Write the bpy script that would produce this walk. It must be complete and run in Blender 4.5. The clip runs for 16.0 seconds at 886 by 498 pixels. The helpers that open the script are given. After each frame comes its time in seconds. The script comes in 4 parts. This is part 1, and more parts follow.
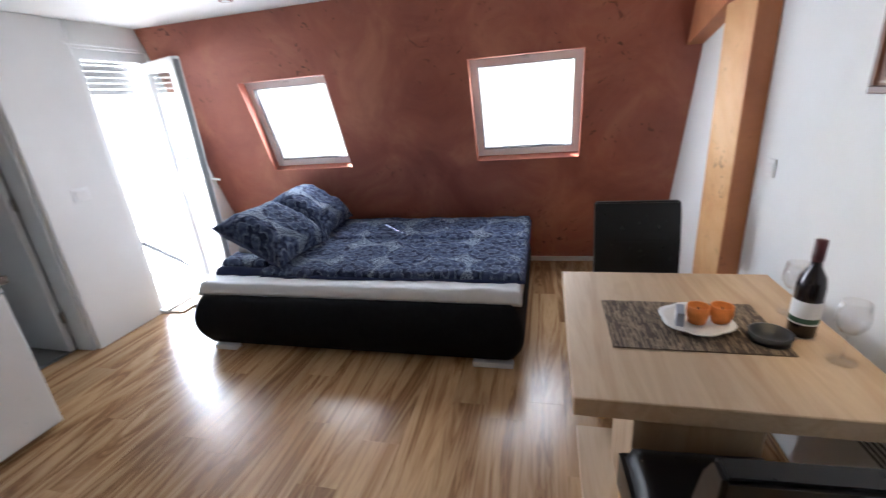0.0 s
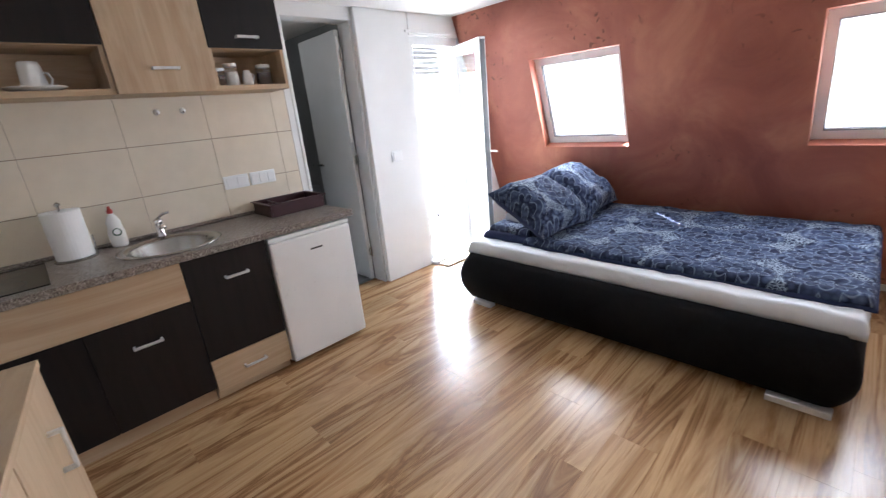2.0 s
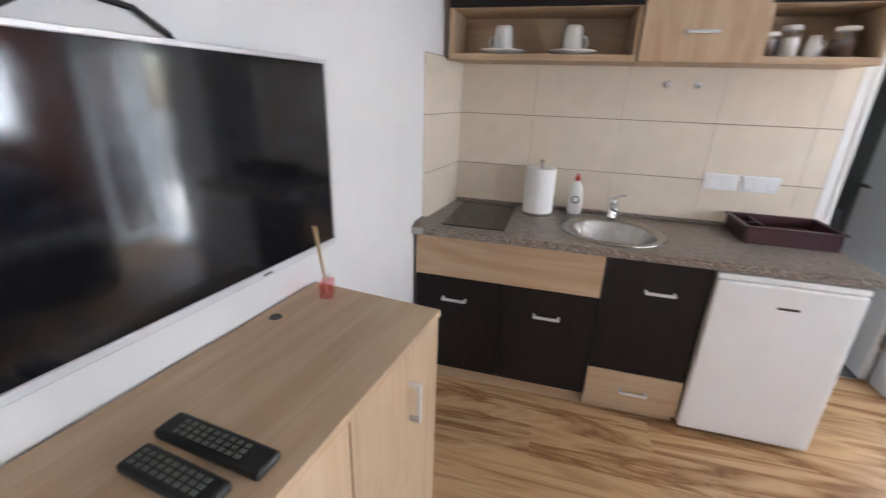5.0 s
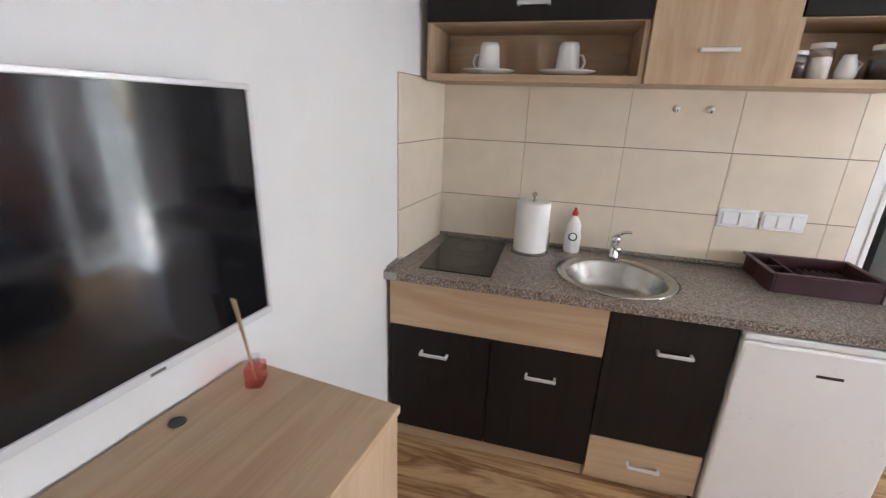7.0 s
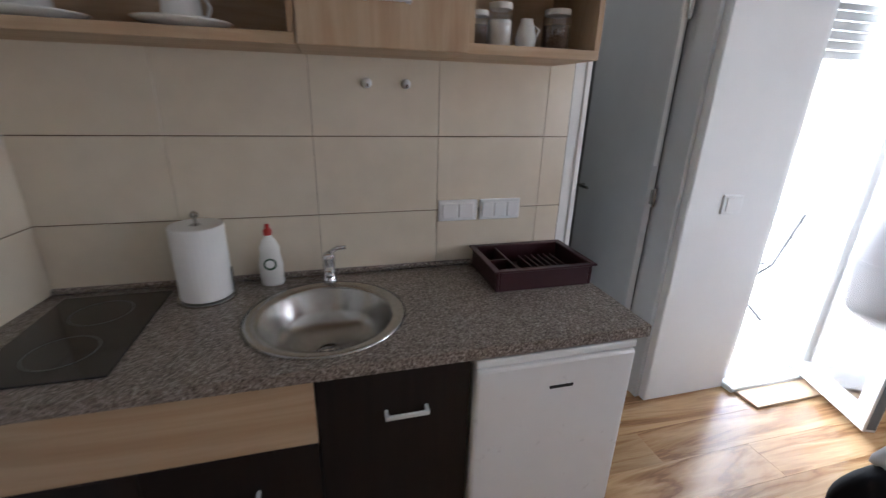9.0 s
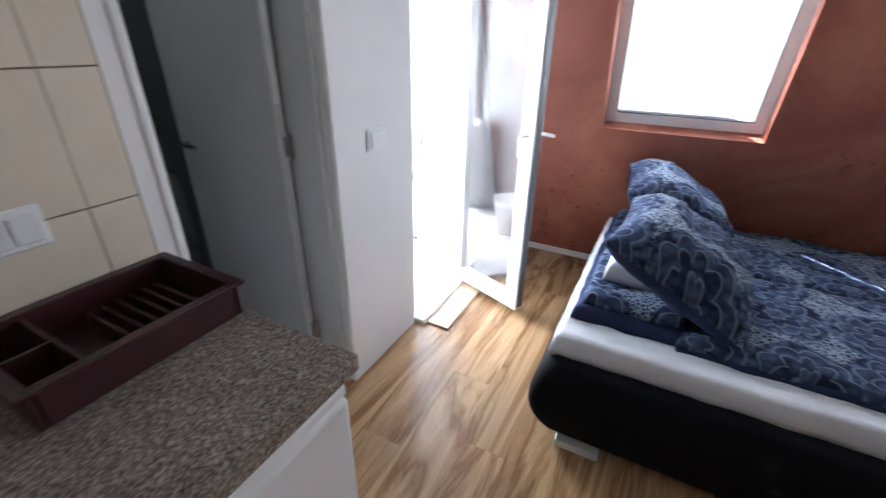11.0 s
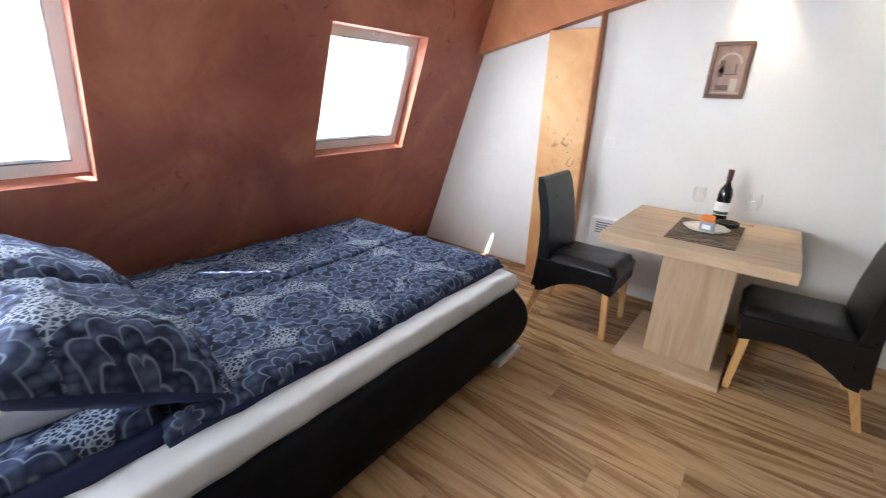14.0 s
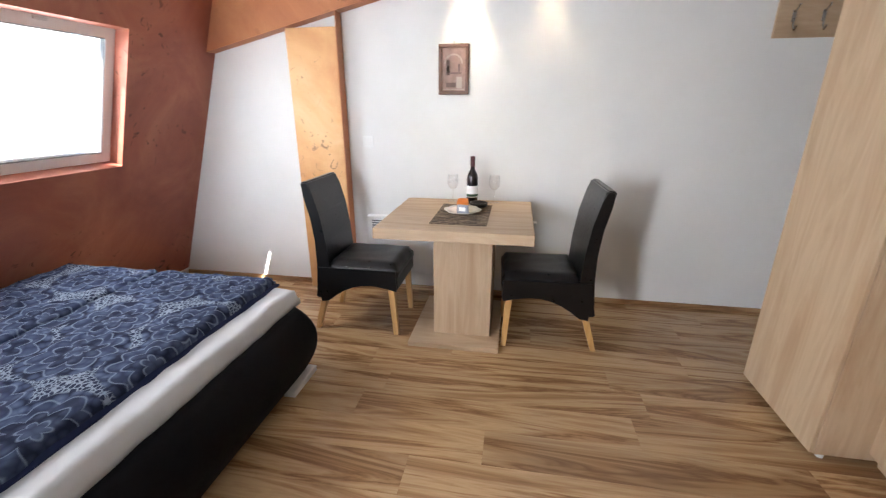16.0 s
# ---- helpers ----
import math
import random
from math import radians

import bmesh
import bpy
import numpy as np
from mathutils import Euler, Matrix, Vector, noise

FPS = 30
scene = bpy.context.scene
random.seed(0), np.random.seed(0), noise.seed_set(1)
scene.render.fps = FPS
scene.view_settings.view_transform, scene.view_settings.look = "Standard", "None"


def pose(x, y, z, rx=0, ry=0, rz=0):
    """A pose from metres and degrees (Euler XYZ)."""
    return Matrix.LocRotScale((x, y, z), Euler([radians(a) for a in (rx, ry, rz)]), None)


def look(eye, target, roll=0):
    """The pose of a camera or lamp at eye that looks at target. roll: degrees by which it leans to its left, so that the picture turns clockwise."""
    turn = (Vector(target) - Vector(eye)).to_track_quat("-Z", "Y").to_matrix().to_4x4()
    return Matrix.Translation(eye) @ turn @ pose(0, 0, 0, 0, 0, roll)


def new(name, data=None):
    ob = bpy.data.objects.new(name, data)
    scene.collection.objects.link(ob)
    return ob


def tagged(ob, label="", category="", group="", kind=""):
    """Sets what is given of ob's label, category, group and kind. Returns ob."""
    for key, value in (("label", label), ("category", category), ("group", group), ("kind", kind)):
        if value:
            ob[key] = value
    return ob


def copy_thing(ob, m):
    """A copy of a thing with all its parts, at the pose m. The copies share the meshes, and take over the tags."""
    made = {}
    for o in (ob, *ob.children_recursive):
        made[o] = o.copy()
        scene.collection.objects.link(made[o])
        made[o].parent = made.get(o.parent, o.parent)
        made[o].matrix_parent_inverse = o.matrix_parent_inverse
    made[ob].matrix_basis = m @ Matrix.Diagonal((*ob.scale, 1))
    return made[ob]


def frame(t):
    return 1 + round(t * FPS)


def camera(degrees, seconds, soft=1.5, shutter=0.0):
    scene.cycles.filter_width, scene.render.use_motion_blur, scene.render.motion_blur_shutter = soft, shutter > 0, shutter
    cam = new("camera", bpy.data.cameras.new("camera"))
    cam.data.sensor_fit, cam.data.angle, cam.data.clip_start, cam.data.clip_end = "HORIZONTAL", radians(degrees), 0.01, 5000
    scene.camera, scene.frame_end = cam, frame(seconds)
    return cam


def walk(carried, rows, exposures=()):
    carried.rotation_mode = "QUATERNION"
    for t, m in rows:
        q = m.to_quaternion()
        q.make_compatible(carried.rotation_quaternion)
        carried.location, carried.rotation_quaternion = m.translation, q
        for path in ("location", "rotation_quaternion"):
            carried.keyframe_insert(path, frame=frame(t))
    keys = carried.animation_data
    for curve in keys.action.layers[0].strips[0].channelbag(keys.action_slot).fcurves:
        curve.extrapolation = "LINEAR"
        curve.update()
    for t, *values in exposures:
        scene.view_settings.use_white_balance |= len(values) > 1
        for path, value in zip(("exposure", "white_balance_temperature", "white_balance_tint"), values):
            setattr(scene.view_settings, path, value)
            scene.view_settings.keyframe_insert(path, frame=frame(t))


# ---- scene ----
cam = camera(93.0, 16.0, soft=1.25, shutter=0.35)
PATH = [
    (0, (3.199, 0.501, 1.533), (2.727, 2.324, 0.858), -4.8),
    (0.5, (3.136, 0.474, 1.557), (2.317, 2.194, 0.95), -6.7),
    (1, (3.093, 0.47, 1.533), (2.037, 2.06, 0.937), -6.3),
    (1.5, (3.045, 0.443, 1.505), (1.792, 1.881, 0.901), -6.0),
    (2, (2.963, 0.42, 1.448), (1.586, 1.727, 0.817), -5.4),
    (2.5, (2.913, 0.435, 1.42), (1.421, 1.572, 0.729), -5.1),
    (3, (2.851, 0.5, 1.45), (1.242, 1.427, 0.707), -3.4),
    (3.5, (2.699, 0.575, 1.445), (0.961, 1.256, 0.728), -1.9),
    (4, (2.581, 0.633, 1.443), (0.753, 1.036, 0.74), -0.8),
    (4.5, (2.488, 0.637, 1.474), (0.627, 0.668, 0.74), 0.3),
    (5, (2.488, 0.594, 1.497), (0.676, 0.108, 0.802), 2.0),
    (5.2, (2.477, 0.568, 1.489), (0.7, -0.04, 0.802), 2.0),
    (7.6, (2.038, 0.619, 1.546), (0.144, 0.306, 0.984), 1.6),
    (8.2, (1.899, 0.704, 1.534), (-0.013, 0.754, 0.951), 1.5),
    (10.3, (1.162, 1.193, 1.541), (-0.253, 2.381, 0.773), 0.8),
    (10.4, (1.172, 1.204, 1.515), (-0.181, 2.455, 0.739), 0.6),
    (10.5, (1.137, 1.246, 1.517), (-0.13, 2.558, 0.696), 0.0),
    (11, (1.079, 1.347, 1.457), (0.261, 2.94, 0.568), 1.1),
    (11.5, (1.009, 1.498, 1.465), (0.726, 3.259, 0.562), 2.3),
    (12, (1.031, 1.634, 1.45), (1.225, 3.406, 0.543), 1.6),
    (12.5, (1.019, 1.702, 1.42), (1.658, 3.396, 0.569), 1.9),
    (13, (0.972, 1.697, 1.441), (2.008, 3.217, 0.657), 1.6),
    (13.5, (0.997, 1.678, 1.428), (2.299, 3.014, 0.706), 2.3),
    (14, (1.032, 1.655, 1.426), (2.508, 2.811, 0.73), 1.8),
    (14.5, (1.09, 1.625, 1.415), (2.705, 2.592, 0.739), 1.4),
    (15, (1.136, 1.605, 1.394), (2.876, 2.338, 0.735), 1.1),
    (15.5, (1.179, 1.571, 1.389), (2.997, 2.078, 0.728), 0.5),
    (16, (1.195, 1.586, 1.371), (3.061, 1.906, 0.727), 0.0),
]
EXPOSURES = [(0, 2.8, 6000, 12), (1.5, 3.3, 6000, 12), (3.5, 3.4, 6000, 12), (4.2, 3.35, 6000, 12), (5, 3.75, 6000, 12), (7.5, 3.75, 6200, 12), (8.2, 3.15, 6100, 12),
             (10.3, 2.5, 5800, 12), (11.5, 2.6, 5800, 12), (12.5, 2.3, 5900, 12), (13.5, 2.75, 6200, 12), (14.5, 3.3, 6300, 12), (16, 3.2, 6350, 12)]
walk(cam, [(t, look(e, g, r)) for t, e, g, r in PATH], EXPOSURES)

# ---------- world, sun, lamps, exposure ----------
SUN = Vector((0.6, -0.255, -1)).normalized()
world = bpy.data.worlds.new("sky")
scene.world = world
world.use_nodes = True
wn = world.node_tree.nodes
sky = wn.new("ShaderNodeTexSky")
sky.sky_type = "NISHITA"
sky.sun_disc = False
sky.sun_elevation = math.asin(-SUN.z)
sky.sun_rotation = math.atan2(-SUN.x, -SUN.y)
world.node_tree.links.new(sky.outputs[0], wn["Background"].inputs[0])
wn["Background"].inputs[1].default_value = 0.15
sun = new("sun", bpy.data.lights.new("sun", "SUN"))
sun.data.energy, sun.data.angle, sun.data.color = 5.0, radians(0.5), (1, 0.95, 0.88)
sun.matrix_world = look((-5, 8, 9), Vector((-5, 8, 9)) + SUN)


def spot(name, at, energy, size=75):
    ob = new(name, bpy.data.lights.new(name, "SPOT"))
    ob.data.energy, ob.data.spot_size, ob.data.spot_blend, ob.data.color = energy, radians(size), 0.6, (1.0, 0.76, 0.42)
    ob.data.shadow_soft_size = 0.03
    ob.matrix_world = look(at, Vector(at) + Vector((0.2, 0, -1)))
    return ob


H = 2.23          # ceiling height
RX = 4.17         # wall beside the table
SPOTS = [(4.025, 1.93), (4.025, 1.42)]
for (sx, sy), watts in zip(SPOTS, (3.3, 1.0)):
    spot("spot_light", (sx, sy, H - 0.035), watts, 58)


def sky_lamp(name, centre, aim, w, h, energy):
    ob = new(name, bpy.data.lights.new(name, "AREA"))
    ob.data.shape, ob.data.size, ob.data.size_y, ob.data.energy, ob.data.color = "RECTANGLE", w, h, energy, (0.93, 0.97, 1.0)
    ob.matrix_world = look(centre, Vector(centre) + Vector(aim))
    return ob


bl = new("bathroom_light", bpy.data.lights.new("bathroom_light", "POINT"))
bl.data.energy, bl.data.color, bl.data.shadow_soft_size = 0.3, (1.0, 0.95, 0.88), 0.08
bl.location = (-0.75, 1.75, H - 0.16)
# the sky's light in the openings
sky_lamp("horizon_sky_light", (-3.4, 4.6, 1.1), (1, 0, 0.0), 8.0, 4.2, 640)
sky_lamp("window_sky_light", (1.11, 3.93, 1.39), (0, -0.945, -0.2), 0.66, 0.62, 2.2)
sky_lamp("window_sky_light", (3.03, 3.93, 1.39), (0, -0.945, -0.2), 0.66, 0.62, 2.2)


# ---------- materials ----------
def base(name, rough=0.6, metal=0.0, col=(0.8, 0.8, 0.8), spec=0.5):
    m = bpy.data.materials.new(name)
    m.use_nodes = True
    b = m.node_tree.nodes["Principled BSDF"]
    b.inputs["Base Color"].default_value = (*col, 1)
    b.inputs["Roughness"].default_value = rough
    b.inputs["Metallic"].default_value = metal
    b.inputs["Specular IOR Level"].default_value = spec
    return m, m.node_tree.nodes, m.node_tree.links, b


def ramp(n, l, src, stops):
    r = n.new("ShaderNodeValToRGB")
    while len(r.color_ramp.elements) < len(stops):
        r.color_ramp.elements.new(0.5)
    for e, (p, c) in zip(r.color_ramp.elements, stops):
        e.position, e.color = p, (*c, 1)
    l.new(src, r.inputs[0])
    return r.outputs[0]


def coords(n, l, scale=(1, 1, 1), jitter=False):
    tc, mp = n.new("ShaderNodeTexCoord"), n.new("ShaderNodeMapping")
    mp.inputs["Scale"].default_value = scale
    l.new(tc.outputs["Object"], mp.inputs[0])
    if jitter:
        oi, mu = n.new("ShaderNodeObjectInfo"), n.new("ShaderNodeVectorMath")
        mu.operation = "SCALE"
        mu.inputs[0].default_value = (37.0, 53.0, 19.0)
        l.new(oi.outputs["Random"], mu.inputs["Scale"])
        l.new(mu.outputs[0], mp.inputs["Location"])
    return mp.outputs[0]


def noisy(n, l, vec, scale, detail=4.0, dist=0.0, rough=0.55):
    t = n.new("ShaderNodeTexNoise")
    t.inputs["Scale"].default_value, t.inputs["Detail"].default_value = scale, detail
    t.inputs["Distortion"].default_value, t.inputs["Roughness"].default_value = dist, rough
    l.new(vec, t.inputs["Vector"])
    return t.outputs["Fac"]


def blend(n, l, a, b, fac, mode="MIX"):
    m = n.new("ShaderNodeMix")
    m.data_type, m.blend_type = "RGBA", mode
    for s, v in (("A", a), ("B", b)):
        i = next(k for k in m.inputs if k.name == s and k.type == "RGBA")
        if isinstance(v, tuple):
            i.default_value = (*v, 1)
        else:
            l.new(v, i)
    if isinstance(fac, float):
        m.inputs[0].default_value = fac
    else:
        l.new(fac, m.inputs[0])
    return next(k for k in m.outputs if k.type == "RGBA")


def bumped(n, l, b, src, strength, dist=0.01):
    k = n.new("ShaderNodeBump")
    k.inputs["Strength"].default_value, k.inputs["Distance"].default_value = strength, dist
    l.new(src, k.inputs["Height"])
    l.new(k.outputs[0], b.inputs["Normal"])


def plain(name, col, rough=0.5, metal=0.0, var=0.06, scale=6.0, bump=0.0, bscale=60.0, spec=0.5):
    """A plain surface with slight variation at two scales."""
    m, n, l, b = base(name, rough, metal, col, spec)
    v = coords(n, l)
    f = noisy(n, l, v, scale, 5)
    lo, hi = tuple(c * (1 - var) for c in col), tuple(min(1, c * (1 + var)) for c in col)
    l.new(ramp(n, l, f, [(0.3, lo), (0.7, hi)]), b.inputs["Base Color"])
    rr = n.new("ShaderNodeMapRange")
    rr.inputs["To Min"].default_value, rr.inputs["To Max"].default_value = max(0.02, rough - 0.07), min(1, rough + 0.07)
    l.new(noisy(n, l, v, scale * 5, 3), rr.inputs["Value"])
    l.new(rr.outputs[0], b.inputs["Roughness"])
    if bump:
        bumped(n, l, b, noisy(n, l, v, bscale, 4), bump, 0.004)
    return m


def wood(name, dark, mid, light, axis, rough=0.45, jitter=False, spec=0.5, stretch=12.0, streak=1.0, bands=False):
    """Grain along one axis (0 x, 1 y, 2 z)."""
    m, n, l, b = base(name, rough, 0, mid, spec)
    sc = [stretch] * 3
    sc[axis] = 0.45 if bands else 0.9
    v = coords(n, l, tuple(sc), jitter)
    g1 = noisy(n, l, v, 1.0, 6, 1.2, 0.6)
    sc2 = [90.0] * 3
    sc2[axis] = 2.5
    v2 = coords(n, l, tuple(sc2), jitter)
    g2 = noisy(n, l, v2, 1.0, 3)
    c = ramp(n, l, g1, [(0.28, dark), (0.45, mid), (0.56, light), (0.66, mid), (0.8, light)])
    if bands:
        c = ramp(n, l, g1, [(0.27, dark), (0.36, mid), (0.45, light), (0.5, mid), (0.535, dark), (0.56, mid), (0.65, light), (0.75, mid)])
    fine = ramp(n, l, g2, [(0.3, (0.72, 0.7, 0.68)), (0.62, (1, 1, 1))])
    c = blend(n, l, c, fine, 0.55 * streak, "MULTIPLY")
    if jitter:
        oi = n.new("ShaderNodeObjectInfo")
        tone = ramp(n, l, oi.outputs["Random"], [(0, (0.8, 0.78, 0.76)), (0.5, (1, 0.97, 0.93)), (1, (1.0, 1.0, 1.0))])
        c = blend(n, l, c, tone, 0.8, "MULTIPLY")
    l.new(c, b.inputs["Base Color"])
    bumped(n, l, b, g2, 0.07, 0.002)
    return m


def stucco(name, cols, marks, relief=0.35, rough=0.5, metal=0.0):
    """Trowelled decorative plaster with a slight sheen and scattered scratch marks."""
    m, n, l, b = base(name, rough, metal, cols[1])
    v = coords(n, l)
    f = noisy(n, l, v, 1.7, 7, 0.8, 0.62)
    c = ramp(n, l, f, [(0.3, cols[0]), (0.5, cols[1]), (0.72, cols[2])])
    s = n.new("ShaderNodeTexNoise")
    s.inputs["Scale"].default_value, s.inputs["Detail"].default_value, s.inputs["Distortion"].default_value = 12.0, 5, 1.6
    l.new(v, s.inputs["Vector"])
    patch = ramp(n, l, noisy(n, l, v, 1.3, 2), [(0.48, (0, 0, 0)), (0.6, (1, 1, 1))])
    spots = ramp(n, l, s.outputs["Fac"], [(0.62, (0, 0, 0)), (0.67, (1, 1, 1))])
    spots = blend(n, l, spots, patch, 1.0, "MULTIPLY")
    c = blend(n, l, c, marks, spots)
    l.new(c, b.inputs["Base Color"])
    bumped(n, l, b, noisy(n, l, v, 14, 8, 1.5, 0.65), relief, 0.006)
    return m


def granite(name):
    m, n, l, b = base(name, 0.35)
    v = coords(n, l)
    f = noisy(n, l, v, 150, 3, 0.6)
    g = noisy(n, l, v, 45, 5, 1.0)
    c = ramp(n, l, f, [(0.32, (0.05, 0.04, 0.035)), (0.45, (0.2, 0.165, 0.14)), (0.55, (0.33, 0.29, 0.26)), (0.68, (0.55, 0.52, 0.48))])
    c = blend(n, l, c, ramp(n, l, g, [(0.35, (0.62, 0.58, 0.55)), (0.65, (1, 1, 1))]), 0.8, "MULTIPLY")
    l.new(c, b.inputs["Base Color"])
    return m


def calc(n, l, op, a, b=None, c=None):
    """One arithmetic node on sockets or numbers."""
    k = n.new("ShaderNodeMath")
    k.operation = op
    for i, v in enumerate((a, b, c)):
        if v is None:
            continue
        if isinstance(v, (int, float)):
            k.inputs[i].default_value = v
        else:
            l.new(v, k.inputs[i])
    return k.outputs[0]


def lace(name):
    """Blue printed bedding: rosettes of petals in rings, with pale netting in the gaps between them."""
    m, n, l, b = base(name, 0.9, 0, (0.06, 0.08, 0.16), 0.15)
    v = coords(n, l)
    warp = n.new("ShaderNodeTexNoise")
    warp.inputs["Scale"].default_value, warp.inputs["Detail"].default_value = 6.0, 2
    l.new(v, warp.inputs["Vector"])
    add = n.new("ShaderNodeVectorMath")
    add.operation = "MULTIPLY_ADD"
    add.inputs[1].default_value = (0.035, 0.035, 0.035)
    l.new(warp.outputs["Color"], add.inputs[0])
    l.new(v, add.inputs[2])
    p = add.outputs[0]
    big, net, cell = (n.new("ShaderNodeTexVoronoi") for _ in range(3))
    big.voronoi_dimensions = "2D"
    big.inputs["Scale"].default_value, big.inputs["Randomness"].default_value = 3.2, 0.42
    net.feature, net.inputs["Scale"].default_value = "DISTANCE_TO_EDGE", 62
    cell.inputs["Scale"].default_value = 30
    for t in (big, net, cell):
        l.new(p, t.inputs["Vector"])
    off, sep = n.new("ShaderNodeVectorMath"), n.new("ShaderNodeSeparateXYZ")
    off.operation = "SUBTRACT"
    l.new(p, off.inputs[0])
    l.new(big.outputs["Position"], off.inputs[1])
    l.new(off.outputs[0], sep.inputs[0])
    ang = calc(n, l, "ARCTAN2", sep.outputs[1], sep.outputs[0])
    rad = big.outputs["Distance"]
    body = ramp(n, l, cell.outputs["Distance"], [(0.1, (0.12, 0.15, 0.24)), (0.45, (0.055, 0.072, 0.14)), (0.7, (0.014, 0.018, 0.045))])
    c = body
    # three rings of petals, each with a dark filling and a pale outline
    for k, r0, dr, fill in ((4.5, 0.36, 0.1, (0.045, 0.058, 0.115)), (4.0, 0.2, 0.12, (0.014, 0.018, 0.045)), (3.0, 0.07, 0.06, (0.07, 0.085, 0.15))):
        wave = calc(n, l, "ABSOLUTE", calc(n, l, "COSINE", calc(n, l, "MULTIPLY", ang, k)))
        g = calc(n, l, "SUBTRACT", rad, calc(n, l, "MULTIPLY_ADD", wave, dr, r0))
        g = calc(n, l, "ADD", g, 0.5)
        inside = ramp(n, l, g, [(0.49, (1, 1, 1)), (0.5, (0, 0, 0))])
        line = ramp(n, l, g, [(0.482, (0, 0, 0)), (0.497, (1, 1, 1)), (0.515, (0, 0, 0))])
        c = blend(n, l, c, blend(n, l, fill, body, 0.45), inside)
        c = blend(n, l, c, (0.21, 0.25, 0.35), line)
    mesh = ramp(n, l, net.outputs["Distance"], [(0.07, (0.28, 0.32, 0.41)), (0.15, (0.025, 0.032, 0.07))])
    band = ramp(n, l, rad, [(0.515, (0, 0, 0)), (0.545, (1, 1, 1))])
    c = blend(n, l, c, mesh, band)
    tone = ramp(n, l, noisy(n, l, v, 2.2, 4), [(0.3, (0.7, 0.76, 0.74)), (0.7, (0.94, 1.0, 0.95))])
    c = blend(n, l, c, tone, 0.8, "MULTIPLY")
    l.new(c, b.inputs["Base Color"])
    bumped(n, l, b, noisy(n, l, v, 30, 6), 0.25, 0.01)
    return m


def glass(name, tint=(1, 1, 1), gloss=0.02):
    """Thin clear glass: light goes straight through, with a mirror sheen."""
    m, n, l, b = base(name)
    tr, gl, mx, lw = n.new("ShaderNodeBsdfTransparent"), n.new("ShaderNodeBsdfGlossy"), n.new("ShaderNodeMixShader"), n.new("ShaderNodeLayerWeight")
    tr.inputs[0].default_value = (*tint, 1)
    gl.inputs["Roughness"].default_value = gloss
    pw = n.new("ShaderNodeMath")
    pw.operation = "POWER"
    pw.inputs[1].default_value = 4.0
    sm = n.new("ShaderNodeMath")
    sm.operation = "MULTIPLY_ADD"
    sm.inputs[1].default_value, sm.inputs[2].default_value = 0.8, 0.1
    l.new(lw.outputs["Facing"], pw.inputs[0])
    l.new(pw.outputs[0], sm.inputs[0])
    l.new(sm.outputs[0], mx.inputs[0])
    l.new(tr.outputs[0], mx.inputs[1])
    l.new(gl.outputs[0], mx.inputs[2])
    l.new(mx.outputs[0], n["Material Output"].inputs[0])
    n.remove(b)
    return m


def blind_stuff(name):
    m, n, l, b = base(name, 0.6, 0, (0.85, 0.85, 0.83))
    tr, mx = n.new("ShaderNodeBsdfTranslucent"), n.new("ShaderNodeMixShader")
    tr.inputs[0].default_value = (0.9, 0.9, 0.88, 1)
    mx.inputs[0].default_value = 0.55
    out = n["Material Output"]
    l.new(b.outputs[0], mx.inputs[1])
    l.new(tr.outputs[0], mx.inputs[2])
    l.new(mx.outputs[0], out.inputs[0])
    return m


WHITE = plain("white_wall_paint", (0.78, 0.785, 0.78), 0.75, var=0.03, scale=2.5, bump=0.12, bscale=220)
CEIL = plain("white_ceiling_paint", (0.82, 0.82, 0.81), 0.6, var=0.02, scale=2, bump=0.05, bscale=120)
RED = stucco("terracotta_plaster", [(0.26, 0.08, 0.056), (0.36, 0.122, 0.079), (0.48, 0.205, 0.125)], (0.13, 0.05, 0.03), metal=0.25)
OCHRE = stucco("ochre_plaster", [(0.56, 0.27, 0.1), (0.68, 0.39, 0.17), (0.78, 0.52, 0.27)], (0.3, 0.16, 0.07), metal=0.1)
# ochre browned to carry the shade on the pillar side and beam underside
SHADED_OCHRE = stucco("shaded_ochre_plaster", [(0.44, 0.16, 0.065), (0.54, 0.21, 0.085), (0.62, 0.27, 0.12)], (0.28, 0.11, 0.05))
# beam plaster: the weaker light up there is mixed into a redder tone
BEAM = stucco("less_lit_orange_plaster", [(0.4, 0.14, 0.06), (0.5, 0.2, 0.085), (0.58, 0.27, 0.12)], (0.25, 0.1, 0.05), metal=0.1)
PLANK = wood("laminate_plank", (0.235, 0.125, 0.057), (0.38, 0.22, 0.106), (0.55, 0.37, 0.2), 1, 0.25, True, stretch=5.5, streak=0.6, bands=True)
PLANK_BASE = plain("dark_joint", (0.1, 0.06, 0.035), 0.7)
OAK_X = wood("sonoma_oak_along_x", (0.43, 0.285, 0.17), (0.5, 0.355, 0.225), (0.56, 0.415, 0.275), 0, 0.5, streak=0.4, stretch=8.0)
OAK_Y = wood("sonoma_oak_along_y", (0.43, 0.285, 0.17), (0.5, 0.355, 0.225), (0.56, 0.415, 0.275), 1, 0.5, streak=0.4, stretch=8.0)
OAK_Z = wood("sonoma_oak_upright", (0.43, 0.285, 0.17), (0.5, 0.355, 0.225), (0.56, 0.415, 0.275), 2, 0.5, streak=0.4, stretch=8.0)
BEECH = wood("beech_leg", (0.5, 0.27, 0.09), (0.62, 0.36, 0.13), (0.68, 0.42, 0.17), 2, 0.4)
